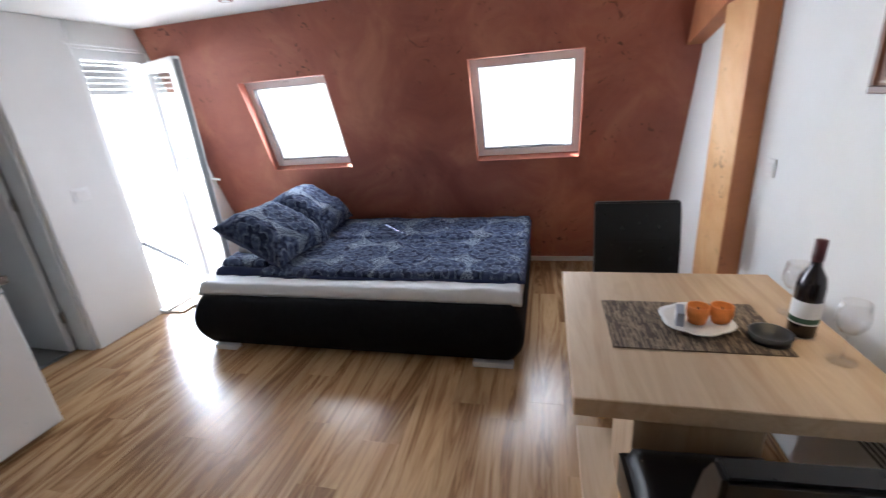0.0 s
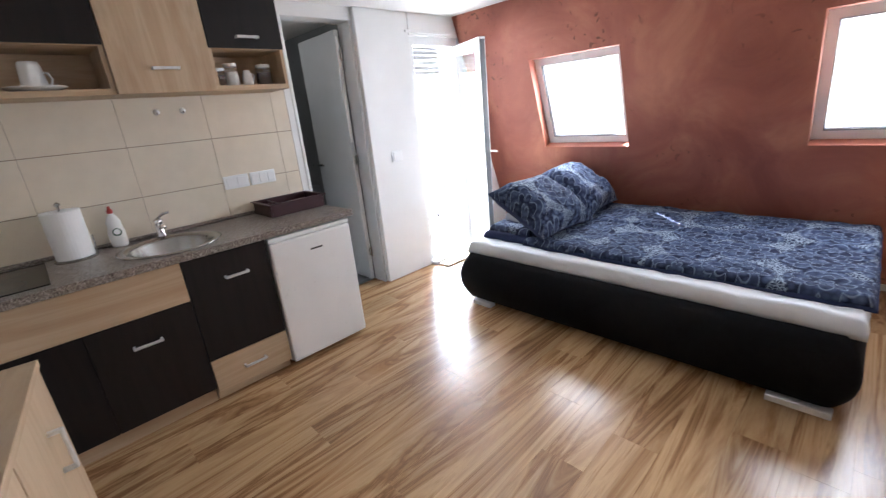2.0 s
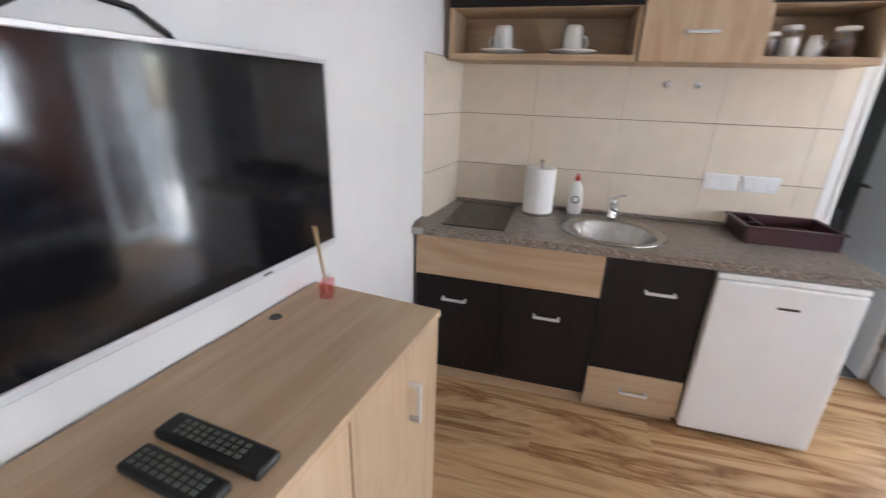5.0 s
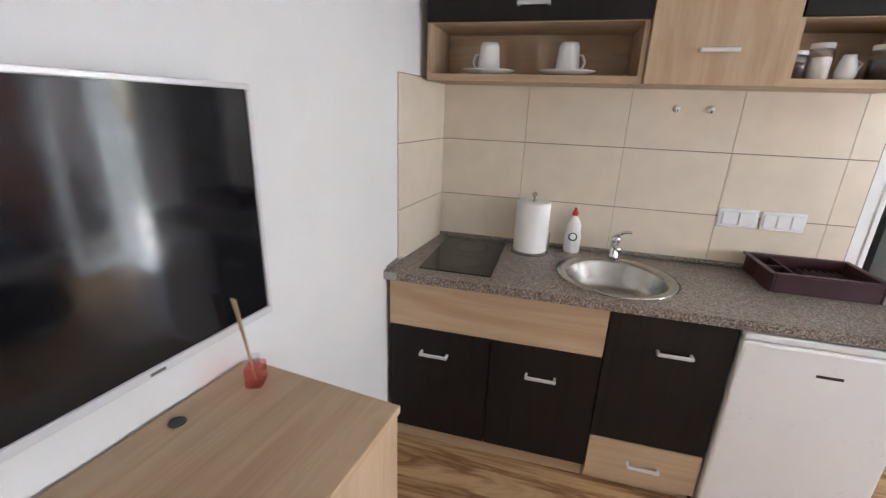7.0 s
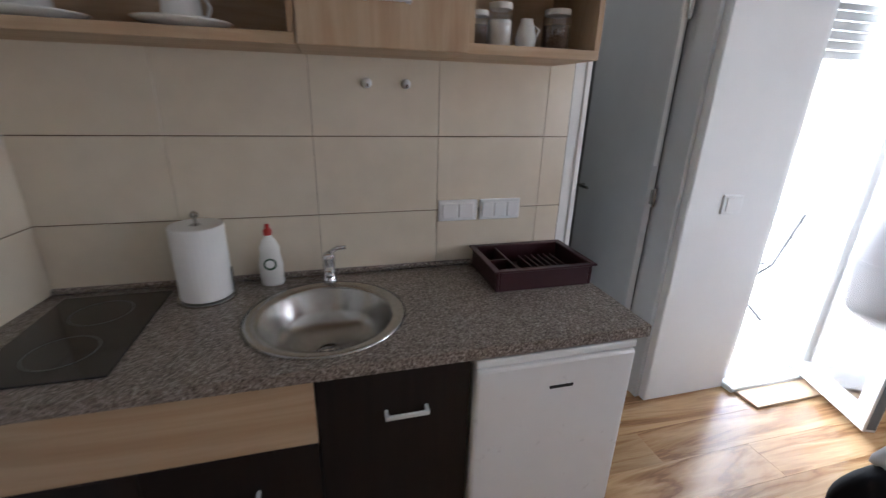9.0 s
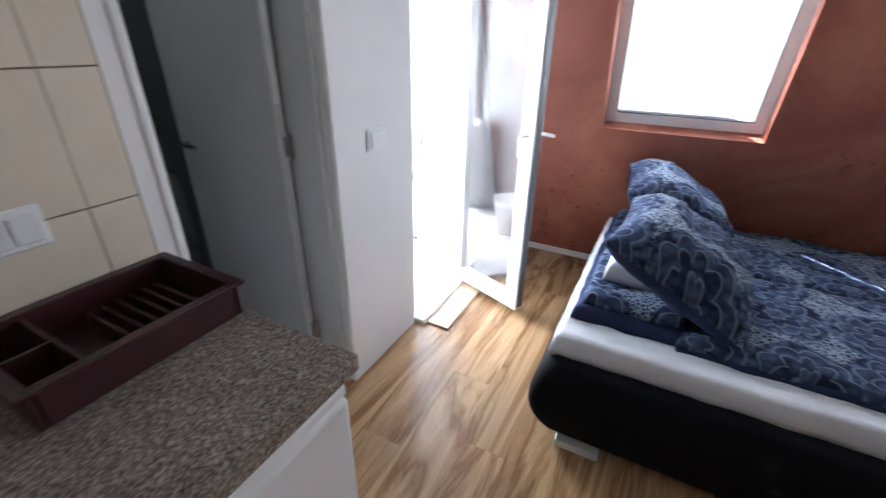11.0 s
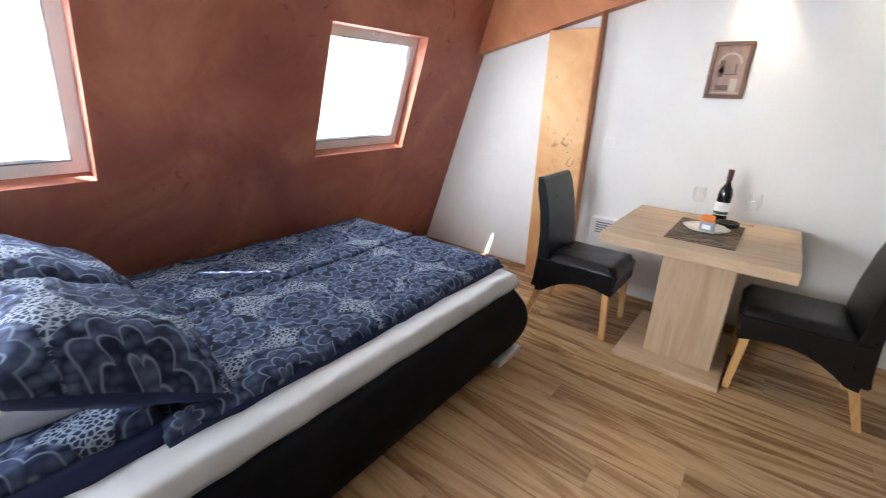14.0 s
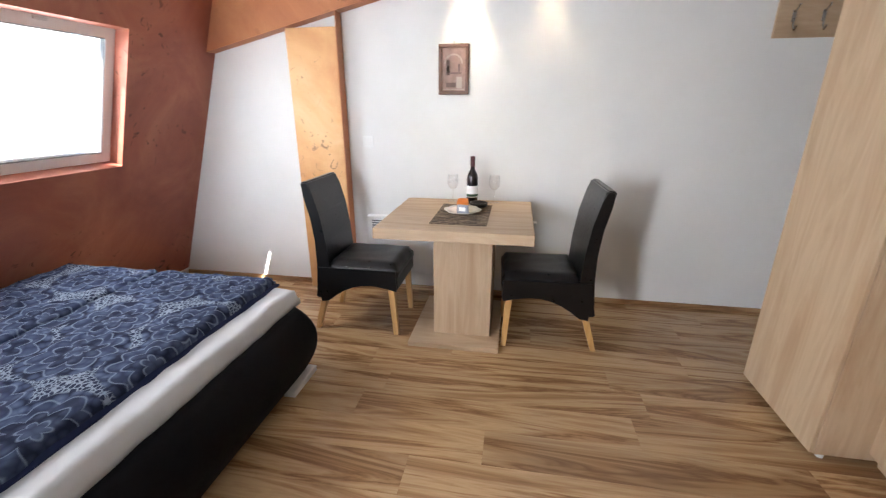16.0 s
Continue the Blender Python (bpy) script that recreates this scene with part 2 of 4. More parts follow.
WENGE = wood("wenge_front", (0.007, 0.005, 0.005), (0.0105, 0.0075, 0.0075), (0.013, 0.009, 0.0085), 2, 0.5, streak=0.25, spec=0.3)
SHELF_DARK = plain("shaded_shelf_back", (0.1, 0.075, 0.055), 0.6)
GRANITE = granite("speckled_worktop")
TILE = plain("cream_tile", (0.72, 0.64, 0.52), 0.22, var=0.035, scale=9)
GROUT = plain("brown_grout", (0.22, 0.16, 0.11), 0.9)
BATH_TILE = plain("grey_tile", (0.2, 0.21, 0.21), 0.3)
STEEL = plain("brushed_steel", (0.44, 0.43, 0.41), 0.25, 1.0, var=0.08, scale=40)
CHROME = plain("chrome", (0.75, 0.75, 0.76), 0.12, 1.0, var=0.02)
ENAMEL = plain("white_enamel", (0.8, 0.8, 0.8), 0.3, var=0.02)
PVC = plain("white_plastic", (0.82, 0.83, 0.83), 0.35, var=0.02)
GREYDOOR = plain("pale_grey_door_paint", (0.58, 0.6, 0.61), 0.45, var=0.03)
SHUTTER = plain("grey_shutter_slat", (0.36, 0.355, 0.34), 0.5, var=0.05)
RUBBER = plain("grey_gasket", (0.16, 0.17, 0.18), 0.6)
BLACKGLASS = plain("black_hob_glass", (0.012, 0.011, 0.011), 0.08, var=0.02)
SCREEN = plain("black_screen", (0.008, 0.008, 0.01), 0.09, var=0.02)
SILVER = plain("silver_plastic", (0.68, 0.69, 0.7), 0.35, 0.3)
BLACKPL = plain("black_plastic", (0.014, 0.014, 0.015), 0.4, var=0.15, scale=30)
KEY = plain("grey_keys", (0.12, 0.13, 0.11), 0.5)
LEATHER = plain("black_leatherette", (0.006, 0.006, 0.007), 0.3, var=0.12, scale=7, bump=0.12, bscale=22, spec=0.4)
BEDFAB = plain("black_bed_upholstery", (0.0055, 0.0055, 0.007), 0.85, var=0.2, scale=30, bump=0.2, bscale=420, spec=0.15)
SHEET = plain("white_sheet", (0.6, 0.61, 0.63), 0.85, var=0.04, scale=5, bump=0.3, bscale=18, spec=0.2)
LACE = lace("blue_lace_print")
NAVY = plain("navy_cotton", (0.02, 0.028, 0.075), 0.85, var=0.15, scale=14, bump=0.25, bscale=24, spec=0.2)
PAPER = plain("white_paper", (0.83, 0.83, 0.82), 0.9, var=0.02, bump=0.2, bscale=90)
PLUM = plain("plum_plastic", (0.045, 0.014, 0.018), 0.35, var=0.1)
REDPL = plain("red_plastic", (0.5, 0.03, 0.02), 0.35)
GREEN = plain("dark_green_print", (0.03, 0.09, 0.05), 0.5)
CHINA = plain("white_china", (0.8, 0.79, 0.76), 0.2, var=0.02)
GLASS = glass("clear_glass")
PANE = glass("window_glass")
WINELIQ = plain("dark_wine_bottle", (0.012, 0.008, 0.01), 0.1)
FOIL = plain("dark_red_foil", (0.06, 0.008, 0.012), 0.35)
PINK = glass("pink_liquid", (1.0, 0.6, 0.63), 0.02)
REED = plain("pale_reed", (0.6, 0.45, 0.28), 0.8)
ORANGE = plain("orange_sponge", (0.75, 0.24, 0.05), 0.8, var=0.12, scale=40, bump=0.4, bscale=80)
GREYBLUE = plain("grey_blue_carton", (0.3, 0.33, 0.4), 0.6)
FRAMEWOOD = plain("brown_picture_frame", (0.12, 0.05, 0.03), 0.45, var=0.2, scale=20)
COFFEE = plain("dark_coffee", (0.05, 0.022, 0.012), 0.8)
SUGAR = plain("white_sugar", (0.8, 0.78, 0.74), 0.9)
BLIND = blind_stuff("white_blind_slat")
CABLE = plain("black_cable", (0.012, 0.012, 0.012), 0.5)
CONCRETE = plain("pale_terrace_tile", (0.55, 0.53, 0.5), 0.8, var=0.08)
RAILMET = plain("grey_painted_metal", (0.25, 0.26, 0.27), 0.45)
GROUND = plain("pale_far_ground", (0.3, 0.3, 0.27), 0.9)
MAT_D = plain("dark_reed", (0.1, 0.07, 0.05), 0.85, var=0.3, scale=60)
MAT_L = plain("pale_reed_strip", (0.27, 0.2, 0.135), 0.85, var=0.3, scale=60)


# ---------- building helpers ----------
def thing(name, at=(0, 0, 0), rz=0.0, label="", category="", group="", kind=""):
    ob = new(name)
    ob.empty_display_size = 0.05
    ob.matrix_world = pose(*at, 0, 0, rz)
    return tagged(ob, label, category, group, kind)


def mesh_of(bm, name, material, smooth=False):
    me = bpy.data.meshes.new(name)
    bmesh.ops.recalc_face_normals(bm, faces=bm.faces[:])
    bm.to_mesh(me)
    bm.free()
    me.materials.append(material)
    if smooth:
        me.polygons.foreach_set("use_smooth", [True] * len(me.polygons))
    return me


def part(name, bm, material, parent, label="", smooth=False):
    ob = new(name, mesh_of(bm, name, material, smooth))
    ob.parent = parent
    return tagged(ob, label)


def solo(name, bm, material, label="", category="", group="", kind="", smooth=False, at=None):
    ob = new(name, mesh_of(bm, name, material, smooth))
    if at is not None:
        ob.matrix_world = at
    return tagged(ob, label, category, group, kind)


def box(lo, hi, bev=0.0, bm=None, seg=1):
    bm = bm or bmesh.new()
    vs = [bm.verts.new((x, y, z)) for z in (lo[2], hi[2]) for y in (lo[1], hi[1]) for x in (lo[0], hi[0])]
    fs = [bm.faces.new([vs[i] for i in q]) for q in ((0, 2, 3, 1), (4, 5, 7, 6), (0, 1, 5, 4), (2, 6, 7, 3), (0, 4, 6, 2), (1, 3, 7, 5))]
    if bev:
        es = list({e for f in fs for e in f.edges})
        bmesh.ops.bevel(bm, geom=es, offset=bev, segments=seg, affect="EDGES", profile=0.5)
    return bm


def prism(pts, lo, hi, axis=0, bm=None):
    """A polygon pushed out along an axis: pts are the other two coordinates in order."""
    bm = bm or bmesh.new()

    def co(p, d):
        c = list(p)
        c.insert(axis, d)
        return c
    a, b = ([bm.verts.new(co(p, d)) for p in pts] for d in (lo, hi))
    bm.faces.new(a), bm.faces.new(b)
    for i in range(len(pts)):
        j = (i + 1) % len(pts)
        bm.faces.new((a[i], a[j], b[j], b[i]))
    return bm


def lathe(profile, seg=24, bm=None, at=(0, 0, 0)):
    bm = bm or bmesh.new()
    rings = []
    for r, z in profile:
        if r < 1e-6:
            rings.append([bm.verts.new((at[0], at[1], at[2] + z))])
        else:
            rings.append([bm.verts.new((at[0] + r * math.cos(2 * math.pi * k / seg), at[1] + r * math.sin(2 * math.pi * k / seg), at[2] + z)) for k in range(seg)])
    for p, q in zip(rings, rings[1:]):
        for k in range(seg):
            j = (k + 1) % seg
            if len(p) == 1 and len(q) > 1:
                bm.faces.new((p[0], q[k], q[j]))
            elif len(q) == 1 and len(p) > 1:
                bm.faces.new((p[k], p[j], q[0]))
            elif len(p) > 1:
                bm.faces.new((p[k], p[j], q[j], q[k]))
    return bm


def tube(points, r, seg=8, bm=None, r1=None):
    """A round bar through points, with capped ends."""
    bm = bm or bmesh.new()
    pts = [Vector(p) for p in points]
    rings = []
    for i, p in enumerate(pts):
        d = (pts[min(i + 1, len(pts) - 1)] - pts[max(i - 1, 0)]).normalized()
        u = d.orthogonal().normalized() if not rings else (u0 - d * u0.dot(d)).normalized()
        u0 = u
        w = d.cross(u)
        rr = r if r1 is None else r + (r1 - r) * i / (len(pts) - 1)
        rings.append([bm.verts.new(p + (u * math.cos(2 * math.pi * k / seg) + w * math.sin(2 * math.pi * k / seg)) * rr) for k in range(seg)])
    for p, q in zip(rings, rings[1:]):
        for k in range(seg):
            bm.faces.new((p[k], p[(k + 1) % seg], q[(k + 1) % seg], q[k]))
    bm.faces.new(rings[0][::-1]), bm.faces.new(rings[-1])
    return bm


def structure(name, bm, material, label, smooth=False):
    return solo(name, bm, material, label, kind="structure", smooth=smooth)


def bow_handle(parent, at, along, out, length=0.115, material=None):
    """A squared bow handle: two short legs and a bar."""
    a, o, h = Vector(along), Vector(out), length / 2
    c = Vector(at)
    bm = bmesh.new()
    up = a.cross(o)
    for k in (-1, 1):
        e = c + a * h * k
        pts = [e + up * s * 0.006 + a * t * 0.005 + o * d for d in (0, 0.026) for s in (-1, 1) for t in (-1, 1)]
        lo = [min(p[i] for p in pts) for i in range(3)]
        hi = [max(p[i] for p in pts) for i in range(3)]
        box(lo, hi, 0, bm)
    pts = [c + a * (h + 0.005) * k + up * s * 0.007 + o * d for k in (-1, 1) for s in (-1, 1) for d in (0.024, 0.033)]
    box([min(p[i] for p in pts) for i in range(3)], [max(p[i] for p in pts) for i in range(3)], 0.002, bm)
    return part("handle", bm, material or SILVER, parent, "brushed metal bow handle")


# ---------- walls, ceiling ----------
S0, SK = 4.345, 0.345


def ys(z):
    """Depth of the sloping wall at a height."""
    return S0 - SK * z


WINS = [(0.745, 1.525), (2.655, 3.455)]
WZ0, WZ1 = 1.02, 1.775
TH = 0.2
red = thing("wall_slope", label="sloping terracotta wall of trowelled plaster with two roof windows", kind="structure")


def slab(name, x0, x1, z0, z1):
    bm = prism([(ys(z0), z0), (ys(z1), z1), (ys(z1) + TH, z1), (ys(z0) + TH, z0)], x0, x1, 0)
    part(name, bm, RED, red)


slab("wall_face", 0.04, RX, 0, WZ0)
slab("wall_face", 0.04, RX, WZ1, H + 0.05)
for x0, x1 in ((0.04, WINS[0][0]), (WINS[0][1], WINS[1][0]), (WINS[1][1], RX)):
    slab("wall_face", x0, x1, WZ0, WZ1)

YB = -0.115                       # the television wall leans away by this much per metre
structure("wall_television", prism([(-0.16, YB * -0.16), (2.95, YB * 2.95), (2.95, YB * 2.95 - 0.15), (-0.16, -0.2)], 0, H, 2), WHITE, "white painted wall behind the television")
structure("wall_kitchen", box((-0.16, -0.01, 0), (0, 1.93, H)), WHITE, "white wall behind the kitchenette")
structure("wall_door_head", box((-0.16, 1.93, 2.14), (0.0, 2.5, H)), WHITE, "white wall over the bathroom doorway")
structure("wall_balcony", box((-0.16, 2.5, 0), (0.04, 3.03, H), 0.006), WHITE, "white wall between bathroom and balcony doors")
structure("wall_balcony_head", box((-0.16, 3.034, 2.06), (0.04, 3.64, H)), WHITE, "white wall over the balcony door")
structure("wall_balcony_corner", prism([(3.64, 0), (ys(0) + 0.1, 0), (ys(H) + 0.1, H), (3.64, H)], -0.16, 0.04, 0), WHITE, "narrow white wall beside the balcony door")
structure("wall_table", box((RX, -1.4, 0), (RX + 0.15, 4.6, H)), WHITE, "white wall beside the dining table")
structure("wall_entry", box((2.8, -1.5, 0), (RX, -1.4, H)), WHITE, "white wall at the entrance")
structure("wall_entry_side", box((2.8, -1.4, 0), (2.95, -0.345, H)), WHITE, "white side wall at the entrance")
structure("ceiling", box((-0.16, -1.5, H), (RX + 0.15, ys(H) + 0.12, H + 0.12)), CEIL, "smooth white ceiling")

# ochre pillar and raking beam
PX = 4.075
structure("pillar", box((PX, 2.79, 0.0), (RX, 3.145, 1.86), 0.004), OCHRE, "ochre plastered pillar beside the dining table")


def zb(y):
    return 1.955 - 0.235 * (y - 2.79)


yt = 2.79 - (H - 1.955) / 0.235
structure("beam", prism([(yt, H), (ys(1.72) + 0.05, zb(ys(1.72) + 0.05)), (ys(H), H)], PX + 0.002, RX, 0), BEAM, "raking orange plastered beam under the ceiling, reddened for weaker light")

# thin skins on the turned-away faces, with their shade in the colour
structure("pillar_side", box((PX + 0.001, 2.785, 0.0), (RX, 2.7895, 1.955)), SHADED_OCHRE, "side of the pillar, its shade put into a browner colour")
yl = ys(1.72) + 0.05
structure("beam_soffit", prism([(yt + 0.02, H - 0.0047), (yl, zb(yl)), (yl, zb(yl) - 0.004), (yt + 0.02, H - 0.0087)], PX + 0.001, RX, 0), SHADED_OCHRE, "underside of the beam in shade-darkened ochre plaster")

# skirting
structure("baseboard_slope", prism([(ys(0) - 0.012, 0), (ys(0) + 0.01, 0), (ys(0.05) + 0.005, 0.05), (ys(0.05) - 0.012, 0.05)], 0.04, RX, 0), PVC, "narrow white skirting under the terracotta wall")
structure("baseboard_table", box((RX - 0.012, -1.4, 0), (RX, 2.788, 0.035), 0.002), PLANK, "narrow wooden skirting of the white wall")
structure("baseboard_niche", box((RX - 0.012, 3.147, 0), (RX, ys(0) - 0.014, 0.035), 0.002), PLANK, "narrow wooden skirting beside the pillar")


# ---------- roof windows ----------
def on_slope(x, u, d):
    """A point on the sloping wall: u metres up the slope from the opening's sill, d metres outwards."""
    n = math.hypot(1, SK)
    return (x, ys(WZ0) - SK * u / n + d / n, WZ0 + u / n + d * SK / n)


def slope_box(x0, x1, u0, u1, d0, d1, bm=None):
    bm = bm or bmesh.new()
    vs = [bm.verts.new(on_slope(x, u, d)) for d in (d0, d1) for u in (u0, u1) for x in (x0, x1)]
    for q in ((0, 1, 3, 2), (4, 6, 7, 5), (0, 4, 5, 1), (2, 3, 7, 6), (0, 2, 6, 4), (1, 5, 7, 3)):
        bm.faces.new([vs[i] for i in q])
    return bm


UL = (WZ1 - WZ0) * math.hypot(1, SK)
for k, (x0, x1) in enumerate(WINS):
    w = thing("window_%d" % (k + 1), kind="structure", label="white framed roof window with a lowered white slatted blind")
    f, d0, d1 = 0.055, 0.085, 0.15
    bm = bmesh.new()
    slope_box(x0, x1, 0, f, d0, d1, bm), slope_box(x0, x1, UL - f - 0.03, UL, d0, d1, bm)
    slope_box(x0, x0 + f, f, UL - f - 0.03, d0, d1, bm), slope_box(x1 - f, x1, f, UL - f - 0.03, d0, d1, bm)
    part("window_frame", bm, PVC, w, "white window frame")
    bm = bmesh.new()
    g = f + 0.004
    for a in ((x0 + f, x0 + g + 0.001, f, UL - f - 0.03), (x1 - g - 0.001, x1 - f, f, UL - f - 0.03), (x0 + f, x1 - f, f, g + 0.003), (x0 + f, x1 - f, UL - g - 0.033, UL - f - 0.03)):
        slope_box(*a, d0 + 0.004, d0 + 0.03, bm)
    part("gasket", bm, RUBBER, w, "dark rubber gasket")
    pane = part("pane", slope_box(x0 + f, x1 - f, f, UL - f - 0.03, d0 + 0.03, d0 + 0.034), PANE, w)
    pane.visible_shadow = False
    part("latch", slope_box((x0 + x1) / 2 - 0.03, (x0 + x1) / 2 + 0.03, UL - 0.05, UL - 0.035, d0 - 0.012, d0), SILVER, w, "small grey latch")
    bm = slope_box(x0 - 0.0, x1 + 0.0, -0.012, 0.0, -0.004, d0)
    part("window_sill", bm, RED, w, "thin terracotta sill")
    # slatted blind outside the pane, in two fields; narrow gaps added for sun strips
    n_slats, xm = 34, x1 - 0.2
    for (a, c) in ((x0 + 0.03, xm), (xm + 0.08, x1 - f - 0.012)):
        me = None
        for i in range(n_slats):
            u = 0.03 + (UL - 0.06) * i / n_slats
            if me is None:
                ob = part("slat", slope_box(a, c, u, u + 0.0225, 0.165, 0.168), BLIND, w)
                me = ob.data
            else:
                ob = new("slat", me)
                ob.parent = w
                n = math.hypot(1, SK)
                du = (UL - 0.06) * i / n_slats
                ob.location = (0, -SK * du / n, du / n)

# ---------- balcony door ----------
bd = thing("door_1", (0.04, 3.62, 0), 0, kind="structure", label="white plastic balcony door with clear glass standing open")
bm = bmesh.new()
box((-0.13, -0.05, 0.03), (-0.03, 0.02, 2.06), 0, bm), box((-0.13, -0.586, 0.03), (-0.03, -0.53, 2.06), 0, bm), box((-0.13, -0.53, 1.99), (-0.03, -0.05, 2.06), 0, bm)
part("door_frame", bm, PVC, bd)
part("threshold", box((-0.2, -0.586, 0.0), (0.06, 0.02, 0.032), 0.006), PVC, bd, "worn pale threshold")
bm = box((0.062, -0.56, 0.0), (0.2, -0.02, 0.016), 0.004)
part("threshold_board", bm, OAK_Y, bd, "pale wooden threshold board")
leaf = part("leaf", bmesh.new(), PVC, bd)
LW, LH, P = 0.56, 1.93, 0.085
bm = bmesh.new()
for lo, hi in (((0, -0.03, 0), (P, 0.03, LH)), ((LW - P, -0.03, 0), (LW, 0.03, LH)), ((P, -0.03, 0), (LW - P, 0.03, P)), ((P, -0.03, LH - P), (LW - P, 0.03, LH))):
    box(lo, hi, 0.005, bm)
leaf.data = mesh_of(bm, "leaf", PVC)
leaf.matrix_basis = pose(-0.02, -0.03, 0.05, 0, 0, -22)
p_ = part("pane", box((P, -0.006, P), (LW - P, 0.006, LH - P)), PANE, leaf)
p_.visible_shadow = False
bm = box((LW - 0.003, -0.02, 0.02), (LW + 0.004, 0.02, LH - 0.02))
part("seal", bm, RUBBER, leaf, "grey sealing strip")
bm = tube([(LW - 0.045, -0.03, 1.0), (LW - 0.045, -0.065, 1.0), (LW - 0.05, -0.07, 1.0), (LW - 0.05, -0.07, 0.9)], 0.009)
part("handle", bm, PVC, leaf, "white lever handle")
bm = tube([(LW - 0.045, 0.03, 1.0), (LW - 0.045, 0.065, 1.0), (LW - 0.05, 0.07, 1.0), (LW + 0.04, 0.07, 1.0)], 0.009)
part("handle", bm, PVC, leaf, "white lever handle")
sh = thing("roller_shutter", (0, 0, 0), label="pale grey roller shutter part lowered over the balcony door", category="shutter")
for i in range(7):
    z = 1.76 + i * 0.043
    part("slat", box((-0.15, 3.06, z), (-0.138, 3.6, z + 0.04), 0.004), SHUTTER, sh)
structure("curtain_rail", box((0.041, 2.98, 2.075), (0.06, 3.55, 2.095), 0.003), PVC, "thin white trim over the balcony door")

# ---------- bathroom doorway ----------
dr = thing("door_2", (-0.14, 2.47, 0), 0, kind="structure", label="pale grey bathroom door standing open into the bathroom")
lf = part("leaf", box((-0.62, -0.02, 0.015), (0, 0.02, 2.1), 0.004), GREYDOOR, dr)
lf.matrix_basis = pose(0.0, -0.03, 0, 0, 0, -2)
part("edge_strip", box((-0.002, -0.014, 1.25), (0.004, 0.004, 2.05)), PVC, lf, "bare white edge of the door")
for z in (0.28, 1.1, 1.92):
    bm = tube([(0.018, -0.018, z - 0.045), (0.018, -0.018, z + 0.045)], 0.009)
    box((0.0, -0.03, z - 0.035), (0.02, -0.018, z + 0.035), 0, bm)
    part("hinge", bm, STEEL, dr, "steel hinge")
bm = tube([(-0.56, -0.02, 1.05), (-0.56, -0.06, 1.05), (-0.46, -0.06, 1.05)], 0.009)
part("handle", bm, STEEL, lf, "steel lever handle")
structure("door_lining", box((-0.155, 2.475, 0), (-0.0, 2.5, 2.14), 0.003), GREYDOOR, "grey painted lining of the bathroom doorway")
structure("wall_end_trim", box((-0.14, 1.905, 0.0), (0.006, 1.933, 2.14), 0.006), WHITE, "rough white plaster edge of the wall")
structure("wall_bathroom", box((-1.75, 1.2, 0), (-1.65, 2.8, H)), BATH_TILE, "grey tiled bathroom wall")
structure("wall_bathroom_side", box((-1.65, 2.65, 0), (-0.16, 2.75, H)), BATH_TILE, "grey tiled bathroom side wall")
structure("wall_bathroom_end", box((-1.65, 1.1, 0), (-0.16, 1.2, H)), BATH_TILE, "grey tiled bathroom end wall")
structure("ceiling_bathroom", box((-1.75, 1.1, H), (-0.162, 2.8, H + 0.1)), CEIL, "white bathroom ceiling")
structure("floor_bathroom", box((-1.75, 1.1, -0.05), (-0.2, 2.8, 0.0)), BATH_TILE, "grey bathroom floor")
ca = thing("shower_cabin", (-0.95, 2.02, 0), 0, label="dark framed shower cabin inside the bathroom", category="shower")
part("post", box((0.1, 0.12, 0), (0.14, 0.17, 1.98), 0.004), RUBBER, ca)
part("post", box((0.1, -0.55, 0), (0.14, -0.5, 1.98), 0.004), RUBBER, ca)
part("pane", box((0.115, -0.5, 0.1), (0.121, 0.12, 1.95)), GLASS, ca)
part("top_rail", box((0.1, -0.55, 1.95), (0.14, 0.17, 1.99), 0.004), RUBBER, ca)
part("tray", box((-0.65, -0.6, 0), (0.14, 0.18, 0.1), 0.01), ENAMEL, ca)
wb = thing("wash_cabinet", (-0.4, 1.5, 0), 0, label="white washbasin on a white cabinet in the bathroom", category="washbasin")
part("cabinet", box((-0.2, -0.22, 0.0), (0.2, 0.22, 0.8), 0.004), ENAMEL, wb)
bm = lathe([(0, 0.82), (0.1, 0.82), (0.2, 0.9), (0.24, 0.92), (0.25, 0.9), (0.22, 0.81), (0, 0.8)], 28)
part("basin", bm, CHINA, wb, smooth=True)

bt = thing("bathroom_lamp", (-0.75, 1.75, H), 0, label="round white ceiling lamp in the bathroom", category="ceiling light")
part("shade", lathe([(0.1, 0.0), (0.1, -0.02), (0.085, -0.045), (0, -0.055)], 24), PVC, bt, smooth=True)

# ---------- outside ----------
structure("ground", box((-120, -90, -6.2), (90, 140, -6.0)), GROUND, "pale ground far below the terrace")
structure("terrace", box((-3.2, 0.2, -0.25), (-0.16, 6.0, -0.02)), CONCRETE, "pale sunlit terrace floor outside the balcony door")
# unseen overhang, added to keep direct sun from entering the balcony door
structure("sun_blocking_slab", box((-1.62, -0.2, H + 0.13), (-0.1, 6.0, H + 0.22)), WHITE, "unseen white roof slab added over the terrace to block sun")
ra = thing("railing", (-3.1, 0, 0), label="grey metal terrace railing", category="railing")
part("top_rail", tube([(0, 0.3, 0.98), (0, 5.9, 0.98)], 0.022), RAILMET, ra)
part("mid_rail", tube([(0, 0.3, 0.5), (0, 5.9, 0.5)], 0.012), RAILMET, ra)
for i in range(7):
    part("post", tube([(0, 0.35 + i * 0.9, -0.02), (0, 0.35 + i * 0.9, 0.98)], 0.02), RAILMET, ra)
gc = thing("garden_chair", (-0.85, 3.95, -0.02), 60, label="thin dark grey metal folding chair on the terrace", category="chair")
